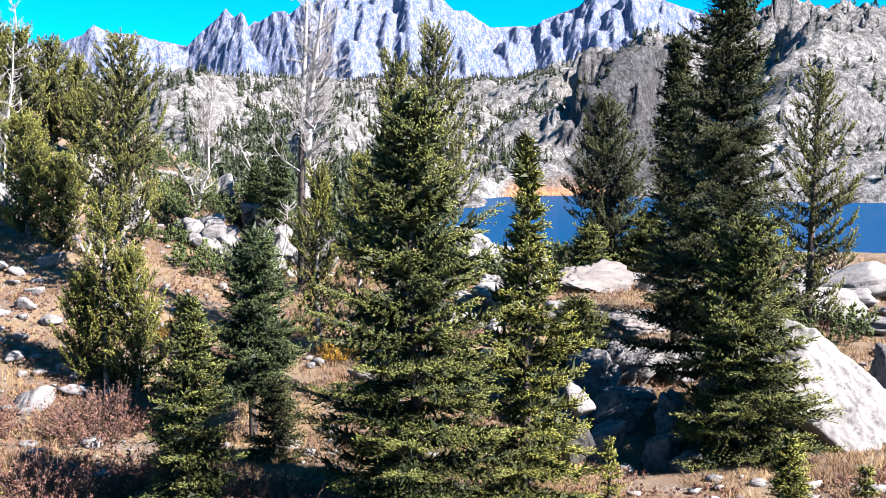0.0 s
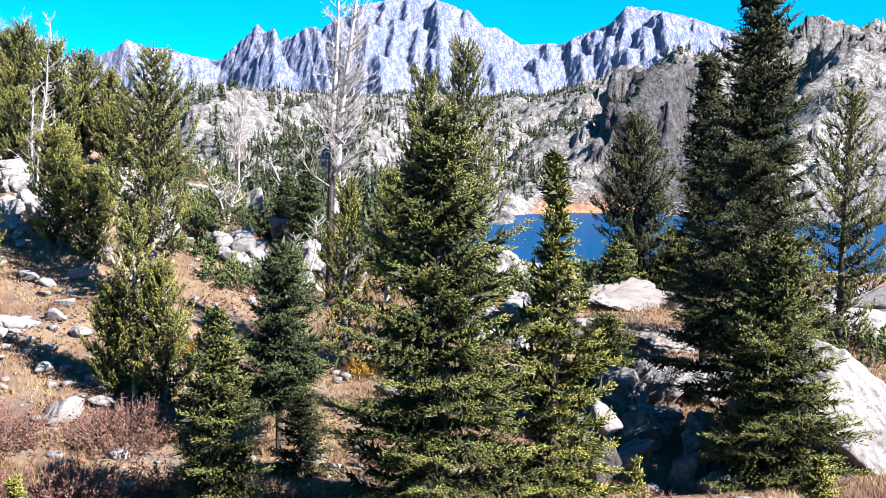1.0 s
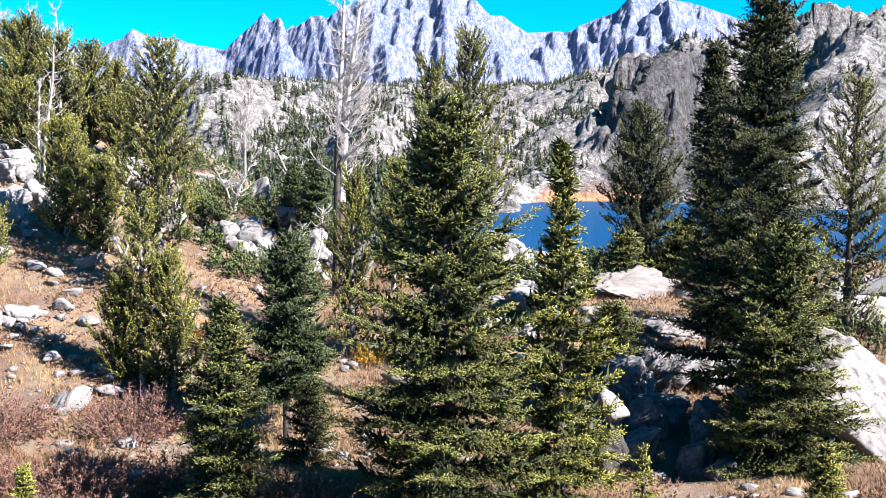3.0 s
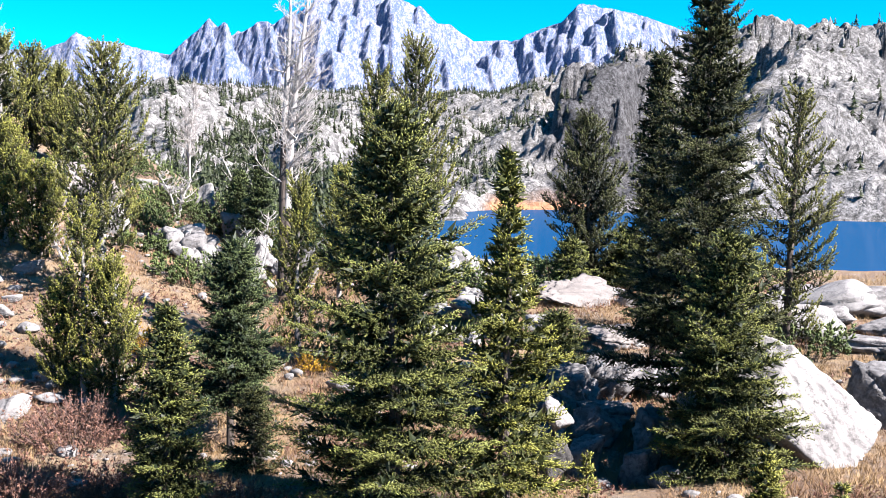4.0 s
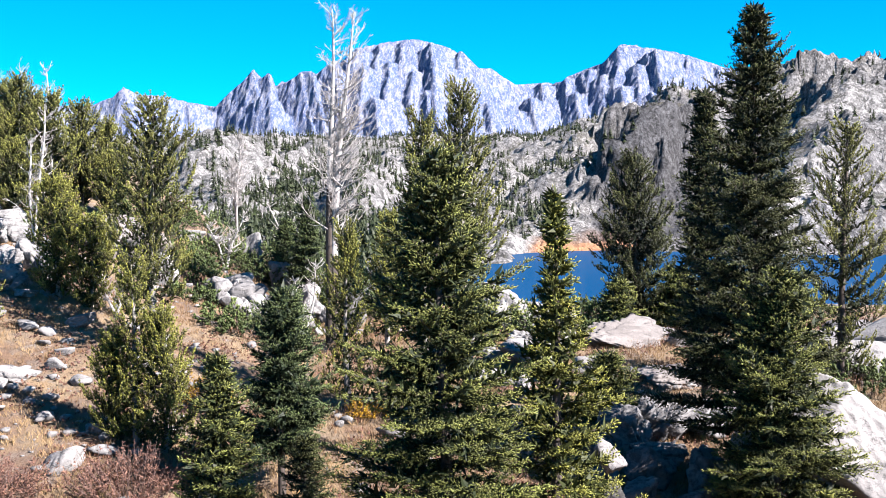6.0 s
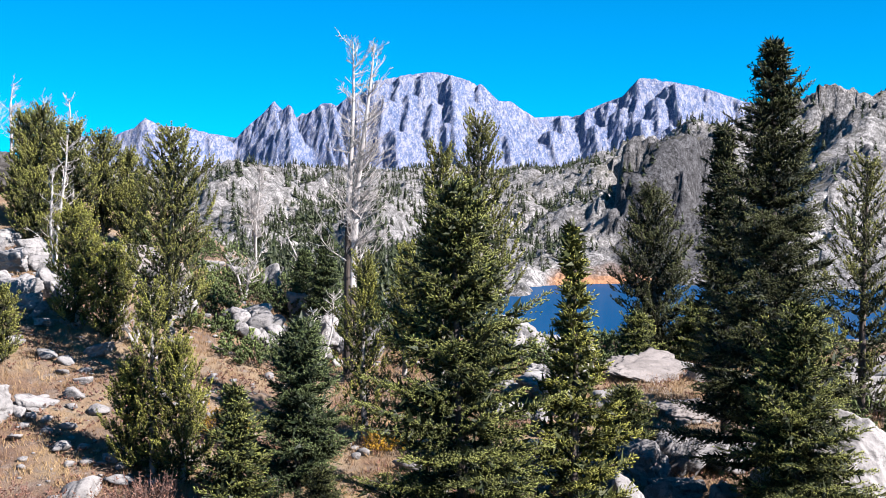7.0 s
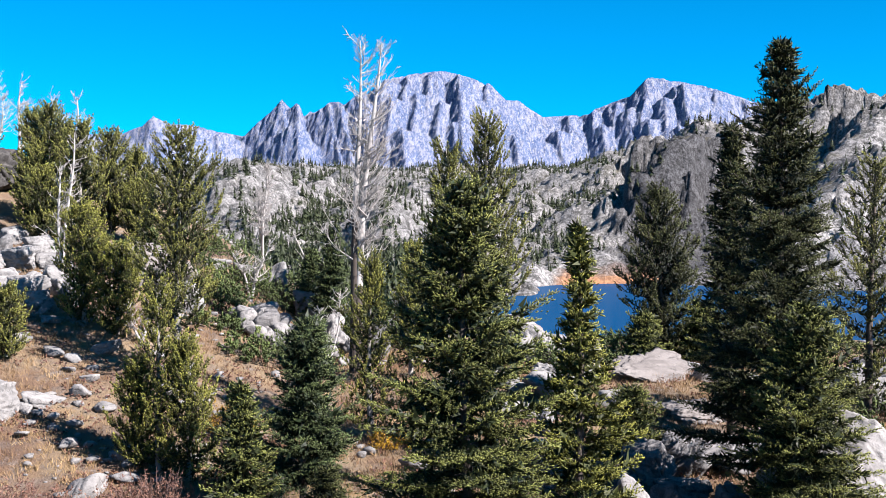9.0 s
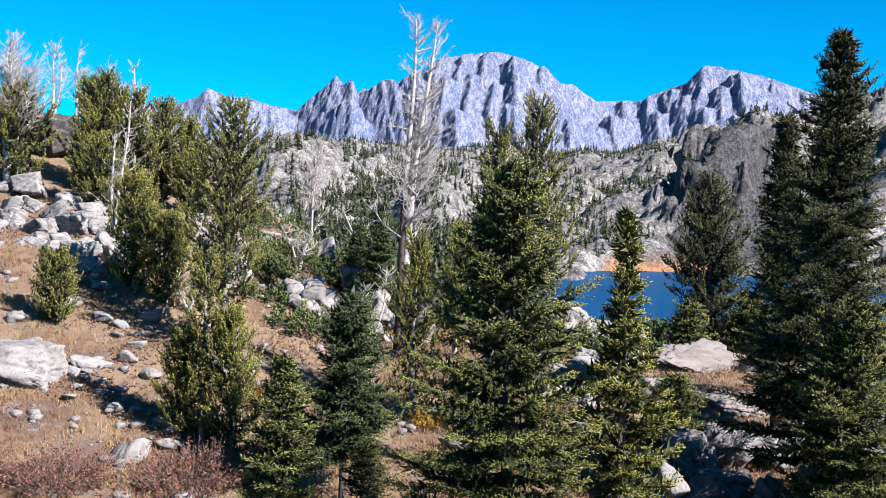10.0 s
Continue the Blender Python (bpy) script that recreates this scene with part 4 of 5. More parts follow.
# low conifers and shrubs
spruce(3.35, 29.8, 2.1, 0.95, 49, "low dense bright green spruce on a rock edge", foot=0.01, power=0.45)
for i, (px, py, pw, ph) in enumerate(((-9.1, 51.2, 3.6, 1.6), (-11.2, 52.0, 2.6, 1.3), (-7.4, 50.0, 2.6, 1.4), (-6.4, 52.5, 2.4, 2.3), (-4.7, 49.0, 2.2, 1.9), (-3.0, 46.5, 2.2, 1.5), (5.4, 46.6, 2.2, 1.0), (7.0, 45.5, 2.4, 1.0), (8.6, 44.0, 2.2, 1.2),
                                      (10.2, 32.0, 1.8, 1.1), (-12.6, 42.5, 2.4, 1.3), (-14.4, 43.0, 2.2, 1.2), (1.4, 40.0, 2.2, 1.3), (-0.8, 42.0, 2.4, 1.3), (0.6, 43.0, 2.4, 1.0), (2.6, 42.0, 2.0, 0.8), (3.9, 41.4, 1.8, 1.1), (-7.2, 37.4, 1.8, 0.9), (-9.7, 47.6, 2.2, 1.2), (-9.7, 43.4, 2.0, 1.0), (-8.9, 48.4, 2.2, 1.3), (-9.2, 40.2, 1.4, 0.6), (-6.2, 38.6, 1.6, 0.8), (-10.4, 44.5, 2.0, 0.9), (-12.3, 47.0, 2.4, 1.2), (-13.0, 50.5, 2.6, 1.6))):
    bush(px, py, pw, ph, 72 + i, "low green mat of wind-clipped conifer", "conifer", mat=M_MAT, name="low_conifer", count=64)
bush(-2.55, 30.2, 1.0, 0.55, 69, "yellow autumn willow at the foot of a pine", mat=M_YELLOW, count=90)
bush(-6.7, 30.6, 1.1, 0.9, 68, "yellow-green autumn willow behind a young pine", mat=M_YELLOW, count=80)
for i, (px, py, pw, ph) in enumerate(((-7.5, 25.9, 1.7, 1.1), (-7.6, 21.9, 1.9, 1.0), (-3.05, 20.8, 1.2, 0.8), (-10.3, 25.4, 1.8, 1.0), (-9.3, 21.6, 1.5, 0.8), (-5.7, 22.2, 0.9, 0.8), (-1.9, 19.6, 0.9, 0.7), (-6.0, 27.5, 1.1, 0.6), (-12.2, 25.0, 1.8, 0.9), (-6.3, 19.3, 1.4, 0.7))):
    bush(px, py, pw, ph, 90 + i, "reddish-brown willow shrub in dry grass", count=170)


# ---- rocks ----
def block_shape(seed, detail, chips, jitter, clefts, rough):
    """A broken block: a box with skewed sides and knocked-off corners, split by joints and pitted; about 2 across."""
    rng = np.random.default_rng(seed)
    bm = bmesh.new()
    bmesh.ops.create_icosphere(bm, subdivisions=detail, radius=1.0)
    u = np.array([p.co for p in bm.verts])
    f = np.array([[q.index for q in t.verts] for t in bm.faces])
    bm.free()
    u = unit(u)
    sides = [np.array(n, float) for n in ((1, 0, 0), (-1, 0, 0), (0, 1, 0), (0, -1, 0), (0, 0, 1), (0, 0, -1))]
    planes = [(unit(n + rng.normal(size=3) * jitter), rng.uniform(0.62, 1.0)) for n in sides]
    planes += [(unit(rng.normal(size=3)), rng.uniform(0.74, 1.05)) for i in range(chips)]
    rad = np.full(len(u), 1.6)
    for n, c in planes:
        rad = np.minimum(rad, c / np.maximum(u @ n, 1e-3))
    v = u * rad[:, None]
    for i in range(clefts):
        n = unit(rng.normal(size=3) * np.array([1, 1, 1.3]))
        d = v @ n - rng.uniform(-0.45, 0.45) - 0.06 * (fbm(v[:, 0] * 2 + i, v[:, 1] * 2 - v[:, 2], 3, seed + i) - 0.5)
        v = v * (1 - 0.09 * np.exp(-(d / 0.045) ** 2) - rng.uniform(0.02, 0.11) * (d > 0))[:, None]
    nx = fbm(v[:, 0] * 2.1 + seed * 3.7, v[:, 1] * 2.1 + v[:, 2] * 1.7, 5, seed, 0.55) - 0.5
    ny = fbm(v[:, 2] * 6.3 + v[:, 0] * 2.0 + seed * 1.7, v[:, 0] * 3.1 - v[:, 1] * 4.9, 4, seed + 9, 0.55, ridged=True) - 0.6
    return v * (1 + rough * (1.2 * nx + ny))[:, None], f


def rock(x, y, w, d, h, seed, label, mat=None, turn=0.0, sink=0.25, detail=4, chips=6, name="boulder", group="boulders", tilt=(0, 0), z=None, jitter=0.22, clefts=3, rough=0.11):
    """A weathered granite block set into the ground."""
    v, f = block_shape(seed, detail, chips, jitter, clefts, rough)
    v = v * np.array([w, d, h]) * 0.5
    z0 = height(x, y) if z is None else z
    ob = mesh_object(name, v + np.array([0, 0, h * 0.5 * (1 - 2 * sink)]), f, mat or M_ROCK, None, False)
    tagged(ob, label, "rock", group)
    ob.matrix_world = Matrix.Translation((x, y, z0)) @ pose(0, 0, 0, tilt[0], tilt[1], turn)
    return ob


rock(7.5, 25.7, 3.7, 3.2, 2.2, 1, "large pale granite boulder with a sloping face", M_LINED, turn=14, sink=0.5, detail=6, chips=3, tilt=(-14, 40), z=0.85, jitter=0.12, clefts=1, rough=0.07)
rock(10.7, 27.6, 2.0, 1.8, 2.2, 2, "grey granite boulder beside a large pale one", M_ROCK_GREY, -30, detail=5)
rock(-13.35, 30.0, 2.7, 2.0, 1.45, 3, "low rounded grey and white granite boulder in dry grass", M_PALE, turn=18, sink=0.3, detail=5, chips=9, jitter=0.25, clefts=4, rough=0.15)
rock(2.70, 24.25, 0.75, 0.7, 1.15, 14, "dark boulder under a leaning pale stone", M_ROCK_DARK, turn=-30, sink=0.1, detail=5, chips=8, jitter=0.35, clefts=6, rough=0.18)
rock(2.87, 23.75, 0.62, 0.55, 0.95, 4, "upright pale stone leaning on a dark boulder", turn=25, tilt=(-14, -30), z=0.55, sink=0.05)


def rest(x, y, w, d, top, seed, label, mat, turn=0.0, **kw):
    """A block that stands in the ground and reaches up to a given height."""
    h = 1.3 * max(0.1, top - height(x, y)) + 0.25
    kw = {"detail": 5, "chips": 4, "jitter": 0.22, "clefts": 6, "rough": 0.16, "name": "rock_block", "group": "boulders", **kw}
    return rock(x, y, w, d, h, seed, label, mat, turn, sink=0.5, z=top - 0.40 * h, **kw)


# pale rocks at the edge of the valley and between the blocks of the knoll
for i, (px, py, w, top, tn) in enumerate(((-10.3, 50.5, 1.6, 4.6, 10), (-9.0, 50.0, 1.3, 4.4, -30), (-11.6, 49.0, 1.8, 4.9, 25), (-7.6, 48.5, 1.2, 3.6, 0), (-10.4, 41.0, 1.3, 4.3, -12), (-5.9, 44.5, 1.2, 3.0, 35), (-4.2, 44.0, 1.0, 2.7, -20),
                                          (-15.2, 41.2, 1.2, 5.3, 20), (-14.6, 40.6, 1.0, 5.1, -35), (-16.8, 39.6, 0.9, 4.9, 40), (-18.9, 42.6, 1.2, 6.1, 15), (-17.6, 43.4, 1.1, 6.2, -22), (-18.6, 39.2, 1.2, 5.2, 8), (-17.6, 38.0, 0.9, 4.6, -30), (-15.3, 36.9, 0.7, 3.95, 0), (-13.9, 38.6, 0.9, 4.55, 28))):
    rest(px, py, w, w * 0.8, top, 430 + i, "pale weathered granite block among low conifers", M_PALE if i % 3 else M_ROCK, tn, jitter=0.3, detail=4, group="rocks on the slope")
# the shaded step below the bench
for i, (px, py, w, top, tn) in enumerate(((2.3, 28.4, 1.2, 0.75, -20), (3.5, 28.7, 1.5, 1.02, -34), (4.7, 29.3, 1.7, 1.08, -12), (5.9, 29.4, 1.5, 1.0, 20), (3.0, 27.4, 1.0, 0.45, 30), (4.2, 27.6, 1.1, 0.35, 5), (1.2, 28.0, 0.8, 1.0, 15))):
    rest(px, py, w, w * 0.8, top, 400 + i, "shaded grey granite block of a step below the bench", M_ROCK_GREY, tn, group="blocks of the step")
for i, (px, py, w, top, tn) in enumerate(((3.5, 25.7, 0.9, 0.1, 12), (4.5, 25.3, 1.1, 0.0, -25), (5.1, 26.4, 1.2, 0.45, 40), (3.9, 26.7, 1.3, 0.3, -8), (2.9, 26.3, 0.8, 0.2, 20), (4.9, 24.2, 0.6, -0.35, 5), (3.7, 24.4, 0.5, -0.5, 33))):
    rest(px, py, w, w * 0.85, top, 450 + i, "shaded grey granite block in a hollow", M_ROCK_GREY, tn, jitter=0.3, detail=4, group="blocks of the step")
# pale slabs on the bench, with grass between them
for i, (px, py, w, d, top, tn, tilt) in enumerate(((4.9, 38.8, 4.0, 3.0, 1.72, 8, (15, 6)), (6.35, 40.7, 1.7, 1.3, 1.66, -15, (3, 2)), (6.95, 38.6, 0.95, 0.8, 1.5, 20, (0, 4)), (5.45, 33.4, 2.8, 1.9, 1.25, -6, (16, 3)), (3.9, 41.0, 1.2, 1.0, 1.55, 30, (0, 0)),
                                                  (7.75, 37.0, 0.8, 0.6, 1.22, 10, (0, 6)), (4.4, 31.6, 1.5, 1.0, 0.95, 25, (8, -3)), (6.6, 31.4, 1.2, 0.9, 0.95, -20, (6, 5)), (1.5, 36.2, 1.7, 1.3, 2.15, -10, (5, 6)), (2.4, 36.8, 1.3, 1.1, 1.75, 25, (5, 8)),
                                                  (0.7, 35.4, 1.2, 1.0, 1.75, 15, (0, -5)), (1.25, 31.2, 0.9, 0.8, 1.6, -25, (5, 0)), (1.2, 42.4, 3.4, 1.5, 2.95, -6, (4, 14)), (2.75, 42.2, 2.2, 1.2, 2.4, 20, (0, 12)), (0.4, 42.6, 1.5, 1.2, 2.7, 35, (4, -6)), (3.7, 42.6, 1.2, 1.0, 2.3, -30, (0, 6)), (2.1, 41.2, 1.7, 1.2, 2.55, 15, (4, 10)), (3.2, 41.4, 1.3, 1.0, 2.2, -15, (4, 8)), (0.9, 41.0, 1.4, 1.1, 2.7, 28, (3, -4)))):
    rest(px, py, w, d, top, 130 + i, "broken slab of pale pinkish granite in dry grass", M_PINK if i in (0, 3, 6, 7) else M_PALE, tn, tilt=tilt, chips=7, clefts=12, rough=0.26, detail=6 if w > 3 else 5 if w > 1.6 else 4, name="rock_slab", group="slabs on the bench")
for i, (px, py, w, h) in enumerate(((11.6, 35.5, 2.4, 0.9), (13.2, 36.6, 3.0, 1.2), (14.6, 38.0, 3.0, 1.3), (12.2, 38.6, 2.4, 0.9), (10.8, 37.4, 1.8, 0.8), (13.6, 34.2, 2.6, 0.6), (12.0, 32.6, 2.6, 0.5), (13.2, 31.0, 2.8, 0.6), (11.8, 30.2, 2.0, 0.5), (16.0, 36.2, 3.0, 1.2))):
    rock(px, py, w, w * 0.8, h, 150 + i, "low bleached granite slab above the lake", turn=-15 + 12 * (i % 3), sink=0.3, chips=8, jitter=0.28, clefts=5, name="ledge", group="slabs above the lake")


# ---- stones, grass and distant woods ----
def stone_mesh(seed, detail=1):
    v, f = block_shape(seed, detail, 7, 0.4, 1, 0.08)
    return v, f


def scatter_stones(name, label, seed, spots, mat):
    """Many small stones in one mesh; spots: rows of x, y, z, size."""
    rng = np.random.default_rng(seed)
    large = [stone_mesh(500 + i, 2) for i in range(8)]
    small = [stone_mesh(520 + i, 1) for i in range(8)]
    V, F, n = [], [], 0
    for x, y, z, size in spots:
        v, f = (large if size > 0.24 else small)[rng.integers(8)]
        a = rng.uniform(0, 6.28)
        c, s = math.cos(a), math.sin(a)
        k = size * rng.uniform(0.7, 1.2, 3) * np.array([0.6, 0.55, 0.30])
        w = v * k
        V.append(np.stack([w[:, 0] * c - w[:, 1] * s + x, w[:, 0] * s + w[:, 1] * c + y, w[:, 2] + z + 0.12 * size], 1))
        F.append(f + n)
        n += len(v)
    ob = mesh_object(name, np.concatenate(V), np.concatenate(F), mat)
    tagged(ob, label, "stones", kind="stuff")


rng_s = np.random.default_rng(77)
sx = rng_s.uniform(-18, 16, 4200)
sy = 17 + 40 * rng_s.random(4200) ** 1.3
keep = (fbm(sx / 3.2, sy / 3.2, 4, 91) > 0.5) & (np.abs(np.degrees(np.arctan2(sx, sy))) < 27)
sx, sy = sx[keep], sy[keep]
# more of them on the slope of the knoll
kx, ky = rng_s.uniform(-17, -6, 450), rng_s.uniform(28, 37, 450)
rough_ground = fbm(kx / 1.8, ky / 0.9, 4, 93) > 0.50
sx, sy = np.concatenate([sx, kx[rough_ground]]), np.concatenate([sy, ky[rough_ground]])
sz = land(sx, sy)[0]
scatter_stones("loose_stones", "scattered pale granite stones in dry grass", 78, np.stack([sx, sy, sz, 0.06 + 0.34 * rng_s.random(len(sx)) ** 2.6], 1), M_PALE)

# larger stones that can be told apart
STONE_ROWS = ((-2.48, 26.0, 0.50), (-3.3, 25.2, 0.5), (-11.2, 34.6, 0.75), (-11.9, 33.8, 0.5), (-12.5, 33.9, 0.55), (-13.9, 34.2, 0.7), (-9.9, 35.2, 0.45), (-9.3, 34.0, 0.5), (-9.0, 32.8, 0.45), (-8.9, 34.5, 0.55), (-10.3, 28.9, 0.5), (-9.0, 28.6, 0.45),
              (-8.6, 27.7, 0.55), (-9.2, 27.0, 0.9), (-10.9, 31.6, 0.5), (-10.0, 30.9, 0.6), (-12.3, 26.4, 0.5), (-11.8, 30.9, 0.75), (-12.7, 31.0, 0.5), (-12.05, 30.6, 0.5), (-14.6, 32.9, 0.6), (-13.65, 31.2, 0.9), (-14.4, 30.9, 0.5), (-11.0, 32.6, 0.5), (4.0, 21.2, 0.22), (4.8, 21.5, 0.28), (3.5, 22.0, 0.24), (6.9, 22.2, 0.34), (5.4, 20.5, 0.22), (7.6, 21.6, 0.3),
              (-1.9, 28.8, 0.6), (-1.5, 30.2, 0.7), (0.9, 29.5, 0.9), (0.6, 33.0, 1.1), (1.8, 35.0, 1.4), (2.6, 38.0, 1.5), (0.2, 36.5, 1.0), (1.6, 31.0, 0.8), (6.6, 38.5, 1.0), (7.6, 37.0, 1.3), (3.4, 34.5, 1.2), (9.0, 35.0, 1.6), (11.0, 34.0, 2.2), (12.5, 36.0, 2.0))
for i, (px, py, size) in enumerate(STONE_ROWS):
    rock(px, py, size * 1.25, size * 0.85, size * 0.6, 200 + i, "pale granite stone lying in dry grass", M_PALE, turn=-40 + (i * 47) % 80, detail=4 if size > 0.65 else 3, sink=0.25, chips=7, jitter=0.38, tilt=((i * 29) % 31 - 15, (i * 17) % 27 - 13), rough=0.08, name="stone", group="stones in the grass")

# blocks of the outcrop on the knoll and of the heap below the dead tree
OUTCROP = ((-17.1, 40.3, 1.6, 5.35, -12, M_ROCK), (-16.1, 40.9, 1.5, 5.65, -28, M_PALE), (-16.15, 42.4, 1.4, 6.05, -15, M_PALE), (-18.2, 40.4, 1.3, 5.6, 20, M_PALE), (-15.9, 39.3, 0.8, 4.95, 15, M_PALE), (-16.7, 38.8, 1.1, 4.72, -8, M_ROCK),
           (-15.65, 38.3, 1.0, 4.66, 30, M_ROCK), (-14.35, 39.4, 0.9, 4.95, -50, M_PALE), (-14.8, 37.9, 1.6, 4.7, -38, M_PALE), (-14.25, 37.2, 1.1, 4.2, -48, M_ROCK), (-13.7, 36.8, 0.8, 3.97, 12, M_ROCK_GREY), (-13.3, 36.2, 1.4, 3.52, 6, M_PALE),
           (-12.5, 36.3, 0.8, 3.6, -20, M_ROCK), (-13.3, 37.9, 0.9, 4.48, -40, M_ROCK), (-14.9, 36.6, 0.8, 3.9, 24, M_ROCK), (-19.2, 44.3, 1.8, 7.1, -25, M_PALE), (-20.1, 44.3, 1.0, 6.6, 10, M_ROCK), (-18.4, 42.6, 1.2, 6.0, 35, M_ROCK), (-17.3, 41.9, 1.0, 5.75, -5, M_ROCK_GREY))
for i, (px, py, w, top, tn, mt) in enumerate(OUTCROP):
    rest(px, py, w, w * 0.95, top, 260 + i, "angular pale granite block of the outcrop" if mt is M_PALE else "fractured grey granite block of the outcrop", mt, tn, tilt=(6 - 5 * (i % 4), -10 + 8 * (i % 3)), jitter=0.3, group="outcrop blocks", detail=5 if w > 1.2 else 4)
# the dark rock colour carries the shade of its left face
rest(-20.9, 50.4, 2.5, 2.2, 9.45, 290, "granite block standing among pines, darkened for its shaded face", M_ROCK_DARK, -42, tilt=(0, 6), group="outcrop blocks")
rest(-12.9, 42.6, 2.9, 2.2, 5.65, 291, "broad pinkish granite hump behind pines", M_PINK, -14, tilt=(4, 20), group="outcrop blocks", clefts=4)
rest(-11.7, 42.3, 1.9, 1.7, 4.95, 292, "low end of a pinkish granite hump", M_PINK, -30, tilt=(4, 16), group="outcrop blocks", clefts=4)
rng_h = np.random.default_rng(33)
for i in range(62):
    f = rng_h.random() ** 0.7
    a = rng_h.uniform(0, 6.28)
    px, py = -7.75 + math.cos(a) * f * 1.5, 41.2 + math.sin(a) * f * 1.6
    if i > 44:
        px, py = -5.4 + math.cos(a) * f * 1.1, 42.0 + math.sin(a) * f
    size = rng_h.uniform(0.4, 0.85)
    rock(px, py, size, size * 0.8, size * 0.85, 330 + i, "angular pale block in a heap of granite", M_ROCK, turn=rng_h.uniform(0, 360), detail=3, chips=4, jitter=0.28, clefts=2, rough=0.10, sink=0.05, tilt=(rng_h.uniform(-25, 25), rng_h.uniform(-25, 25)), z=height(px, py) + 0.75 * max(0.0, 1 - f * 1.1), name="rock_block", group="heap of blocks")


def grass_field():
    """Tufts of dry grass over the near meadow."""
    rng = np.random.default_rng(5)
    n = 30000
    az = np.radians(rng.uniform(-26, 26, n))
    r = 15.5 + 34 * rng.random(n) ** 1.25
    x, y = np.sin(az) * r, np.cos(az) * r
    keep = fbm(x / 2.2, y / 2.2, 4, 55) > 0.36
    x, y = x[keep], y[keep]
    z = land(x, y)[0]
    k = 7
    tall = np.repeat(0.08 + 0.18 * fbm(x / 4, y / 4, 3, 57) * rng.uniform(0.5, 1.5, len(x)), k)
    p = np.repeat(np.stack([x, y, z - 0.02], 1), k, 0)
    p[:, :2] += rng.normal(size=(len(p), 2)) * 0.06
    lean = rng.normal(size=(len(p), 3)) * np.array([0.45, 0.45, 0])
    tip = p + (lean + np.array([0, 0, 1.0])) * tall[:, None]
    side = unit(np.cross(lean + np.array([0.01, 0, 1.0]), rng.normal(size=p.shape))) * 0.0085
    v = np.stack([p + side, p - side, tip], 1).reshape(-1, 3)
    g = np.repeat(np.repeat(np.clip(fbm(x / 1.7, y / 1.7, 3, 59) * 1.6 - 0.35 + rng.normal(0, 0.15, len(x)), 0, 1), k), 3)
    ob = mesh_object("meadow_grass", v, np.arange(len(v)).reshape(-1, 3), M_GRASS, growth=g)
    tagged(ob, "tufts of dry tan and rust meadow grass", "grass", kind="stuff")


grass_field()


def heath_patches():
    """Ankle-high rusty heath and bilberry in patches between the grass."""
    rng = np.random.default_rng(15)
    n = 26000
    az = np.radians(rng.uniform(-26, 26, n))
    r = 16 + 34 * rng.random(n) ** 1.3
    x, y = np.sin(az) * r, np.cos(az) * r
    keep = fbm(x / 1.6 + 40, y / 1.6, 4, 155) > 0.54
    x, y = x[keep], y[keep]
    z = land(x, y)[0]
    p = np.stack([x, y, z + rng.uniform(0.0, 0.13, len(x))], 1)
    d = np.tile([[0, 0, 1.0]], (len(p), 1))
    v, g = needles(rng, p, d, rng.random(len(p)), 6, 0.07, 0.04, 1.6)
    ob = mesh_object("low_heath", v, np.arange(len(v)).reshape(-1, 3), M_LEAF_RED, growth=g)
    tagged(ob, "low rust-red heath between dry grass", "heath", kind="stuff")


heath_patches()


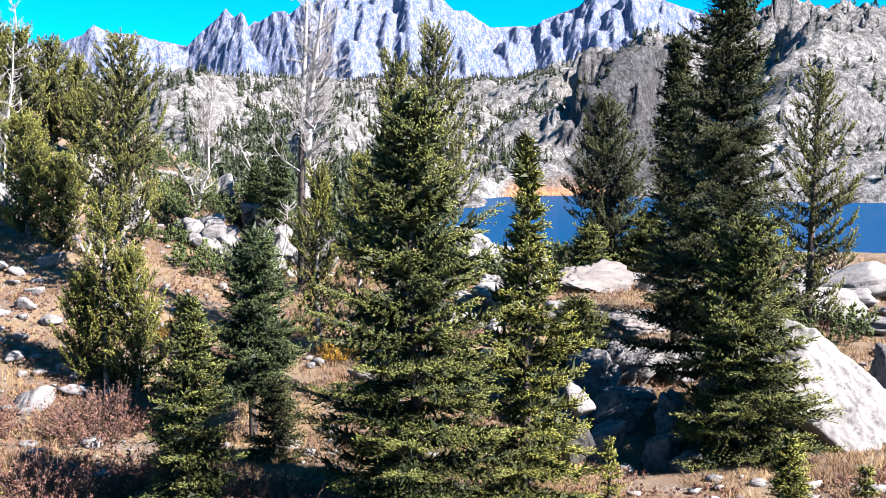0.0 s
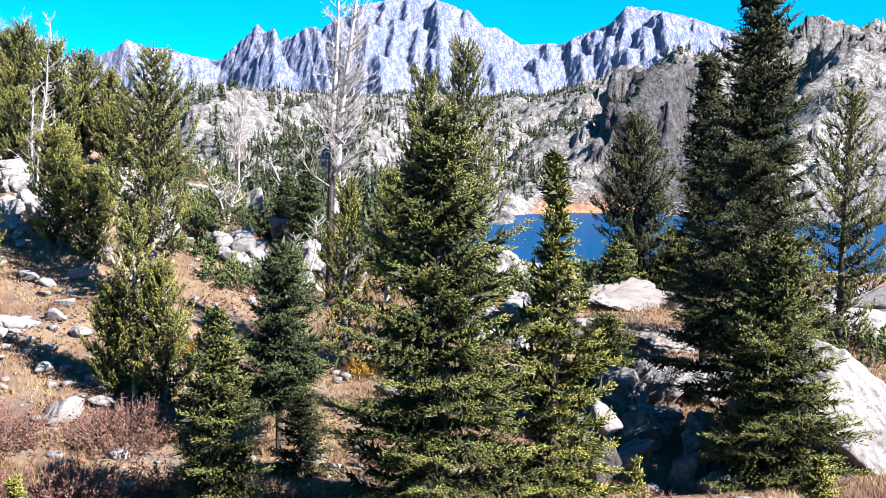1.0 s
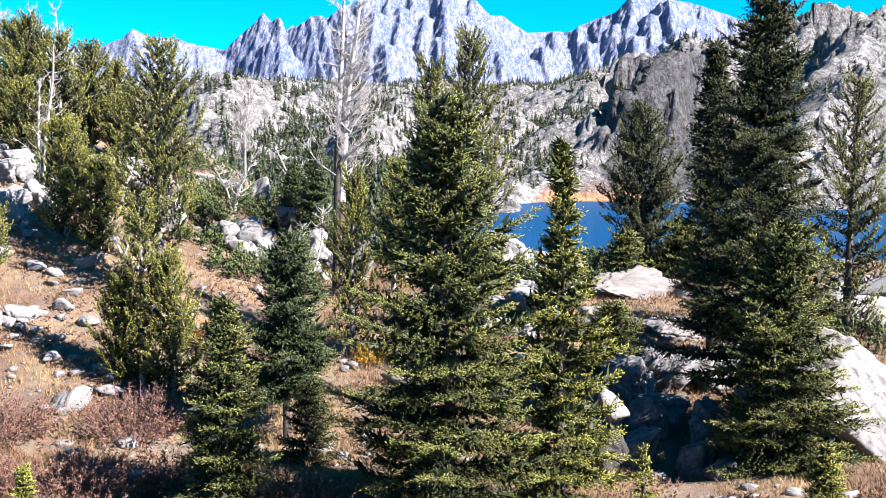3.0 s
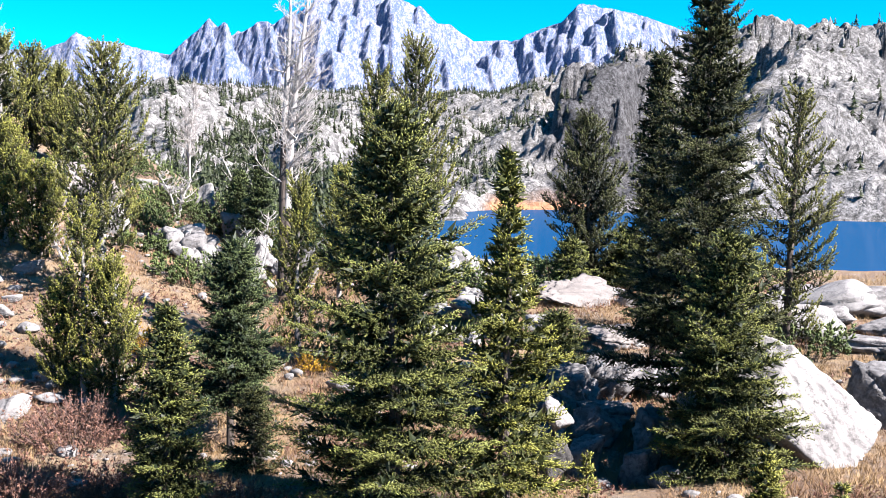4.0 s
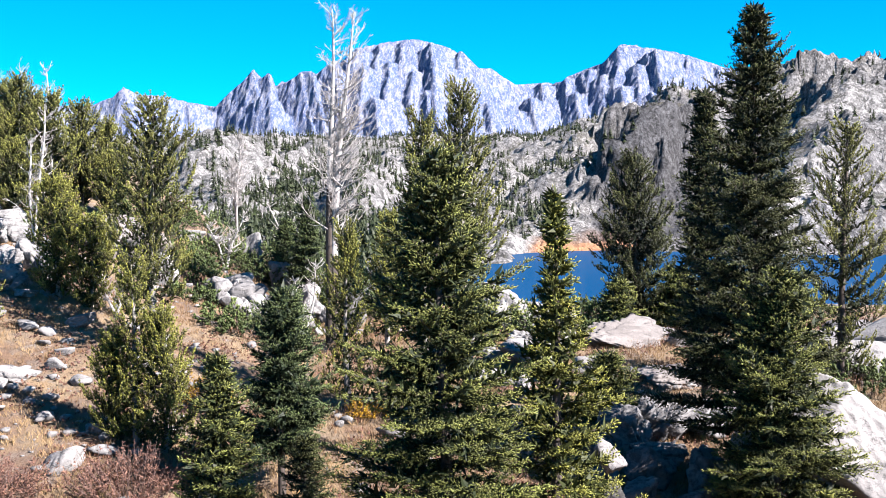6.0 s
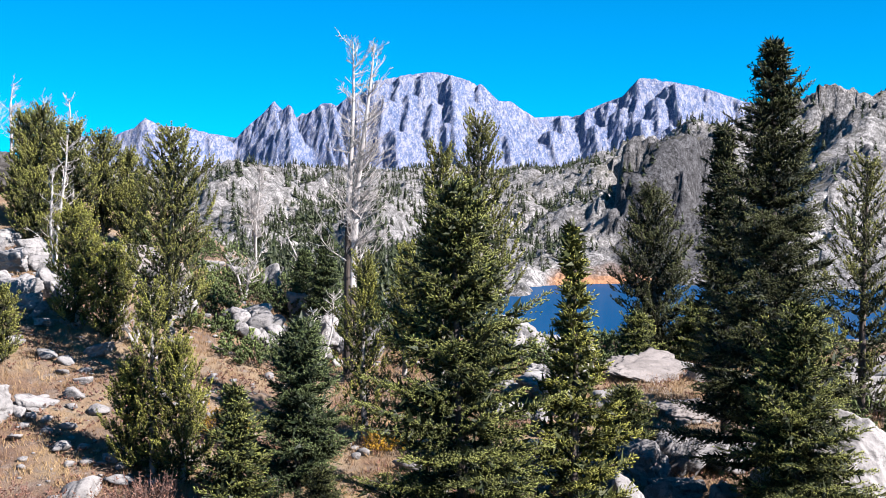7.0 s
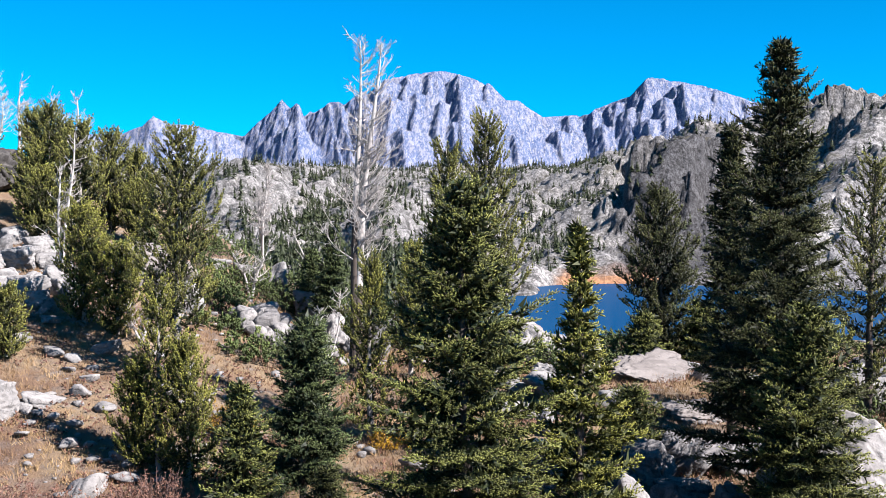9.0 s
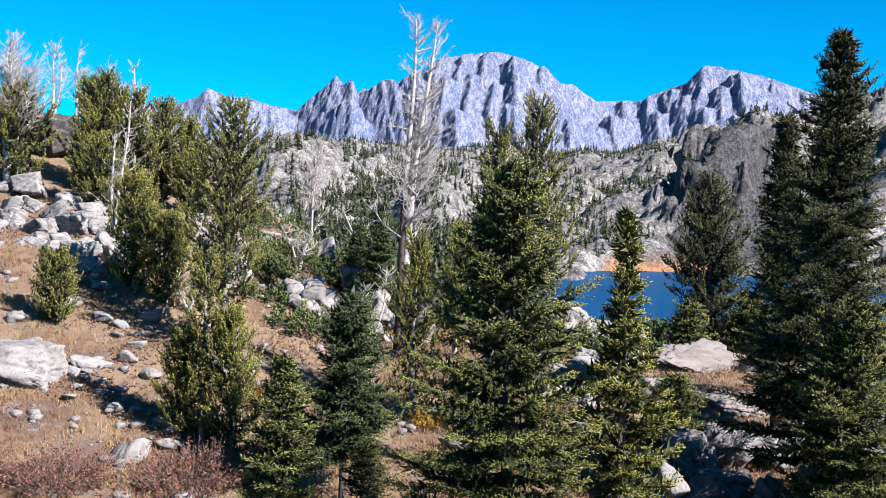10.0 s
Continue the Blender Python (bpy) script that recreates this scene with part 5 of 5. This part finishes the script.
def far_tree_shape(seed):
    """A small conifer one metre tall: ragged tiers of boughs."""
    rng = np.random.default_rng(seed)
    v, g = [], []
    for t in range(6):
        f = t / 6
        z = 0.06 + 0.86 * f
        R = 0.21 * (1 - f) ** 0.75 * rng.uniform(0.8, 1.15)
        for k in range(4):
            a = rng.uniform(0, 6.28)
            L = R * rng.uniform(0.7, 1.25)
            o, s = np.array([math.cos(a), math.sin(a), 0]), np.array([-math.sin(a), math.cos(a), 0])
            top = np.array([0, 0, z + 0.17])
            v += [top, np.array([0, 0, z]) + o * L + s * L * 0.55, np.array([0, 0, z - 0.03]) + o * L - s * L * 0.55]
            g += [0.2, rng.random(), rng.random()]
    return np.array(v), np.array(g)


def far_woods():
    """The woods on the hills, thick in hollows and scattered on the granite."""
    rng = np.random.default_rng(9)
    shapes = [far_tree_shape(700 + i) for i in range(10)]
    n = 60000
    az = rng.uniform(-27, 27, n)
    r = 110 + 1050 * rng.random(n) ** 0.8
    x, y = np.sin(np.radians(az)) * r, np.cos(np.radians(az)) * r
    z, _, sand, _ = land(x, y)
    e = 3.0
    slope = np.hypot(land(x + e, y)[0] - z, land(x, y + e)[0] - z) / e
    thick = fbm(x / 90, y / 90, 4, 101) + 0.8 * np.exp(-(((az + 7.5) / 3.6) ** 2 + ((r - 400) / 190) ** 2)) - 0.10 * step(9, 14, az)
    keep = (z > LAKE_Z + 1.2) & (slope < 0.8) & (sand < 0.1) & (rng.random(n) < step(0.42, 0.60, thick) * 0.6 + step(0.75, 0.95, thick) * 0.4 + 0.08)
    keep &= ~((az > 1.6) & (r < 380))
    idx = np.nonzero(keep)[0][:11000]
    V, G = [], []
    for i in idx:
        v, g = shapes[rng.integers(10)]
        h = rng.uniform(2.6, 7.0)
        a = rng.uniform(0, 6.28)
        c, s = math.cos(a), math.sin(a)
        w = rng.uniform(0.8, 1.4)
        V.append(np.stack([(v[:, 0] * c - v[:, 1] * s) * h * w + x[i], (v[:, 0] * s + v[:, 1] * c) * h * w + y[i], v[:, 2] * h + z[i] - 0.3], 1))
        G.append(g)
    V, G = np.concatenate(V), np.concatenate(G)
    ob = mesh_object("far_woods", V, np.arange(len(V)).reshape(-1, 3), M_FAR, growth=G)
    tagged(ob, "dark conifer woods scattered over granite hills", "woods", kind="stuff")


far_woods()
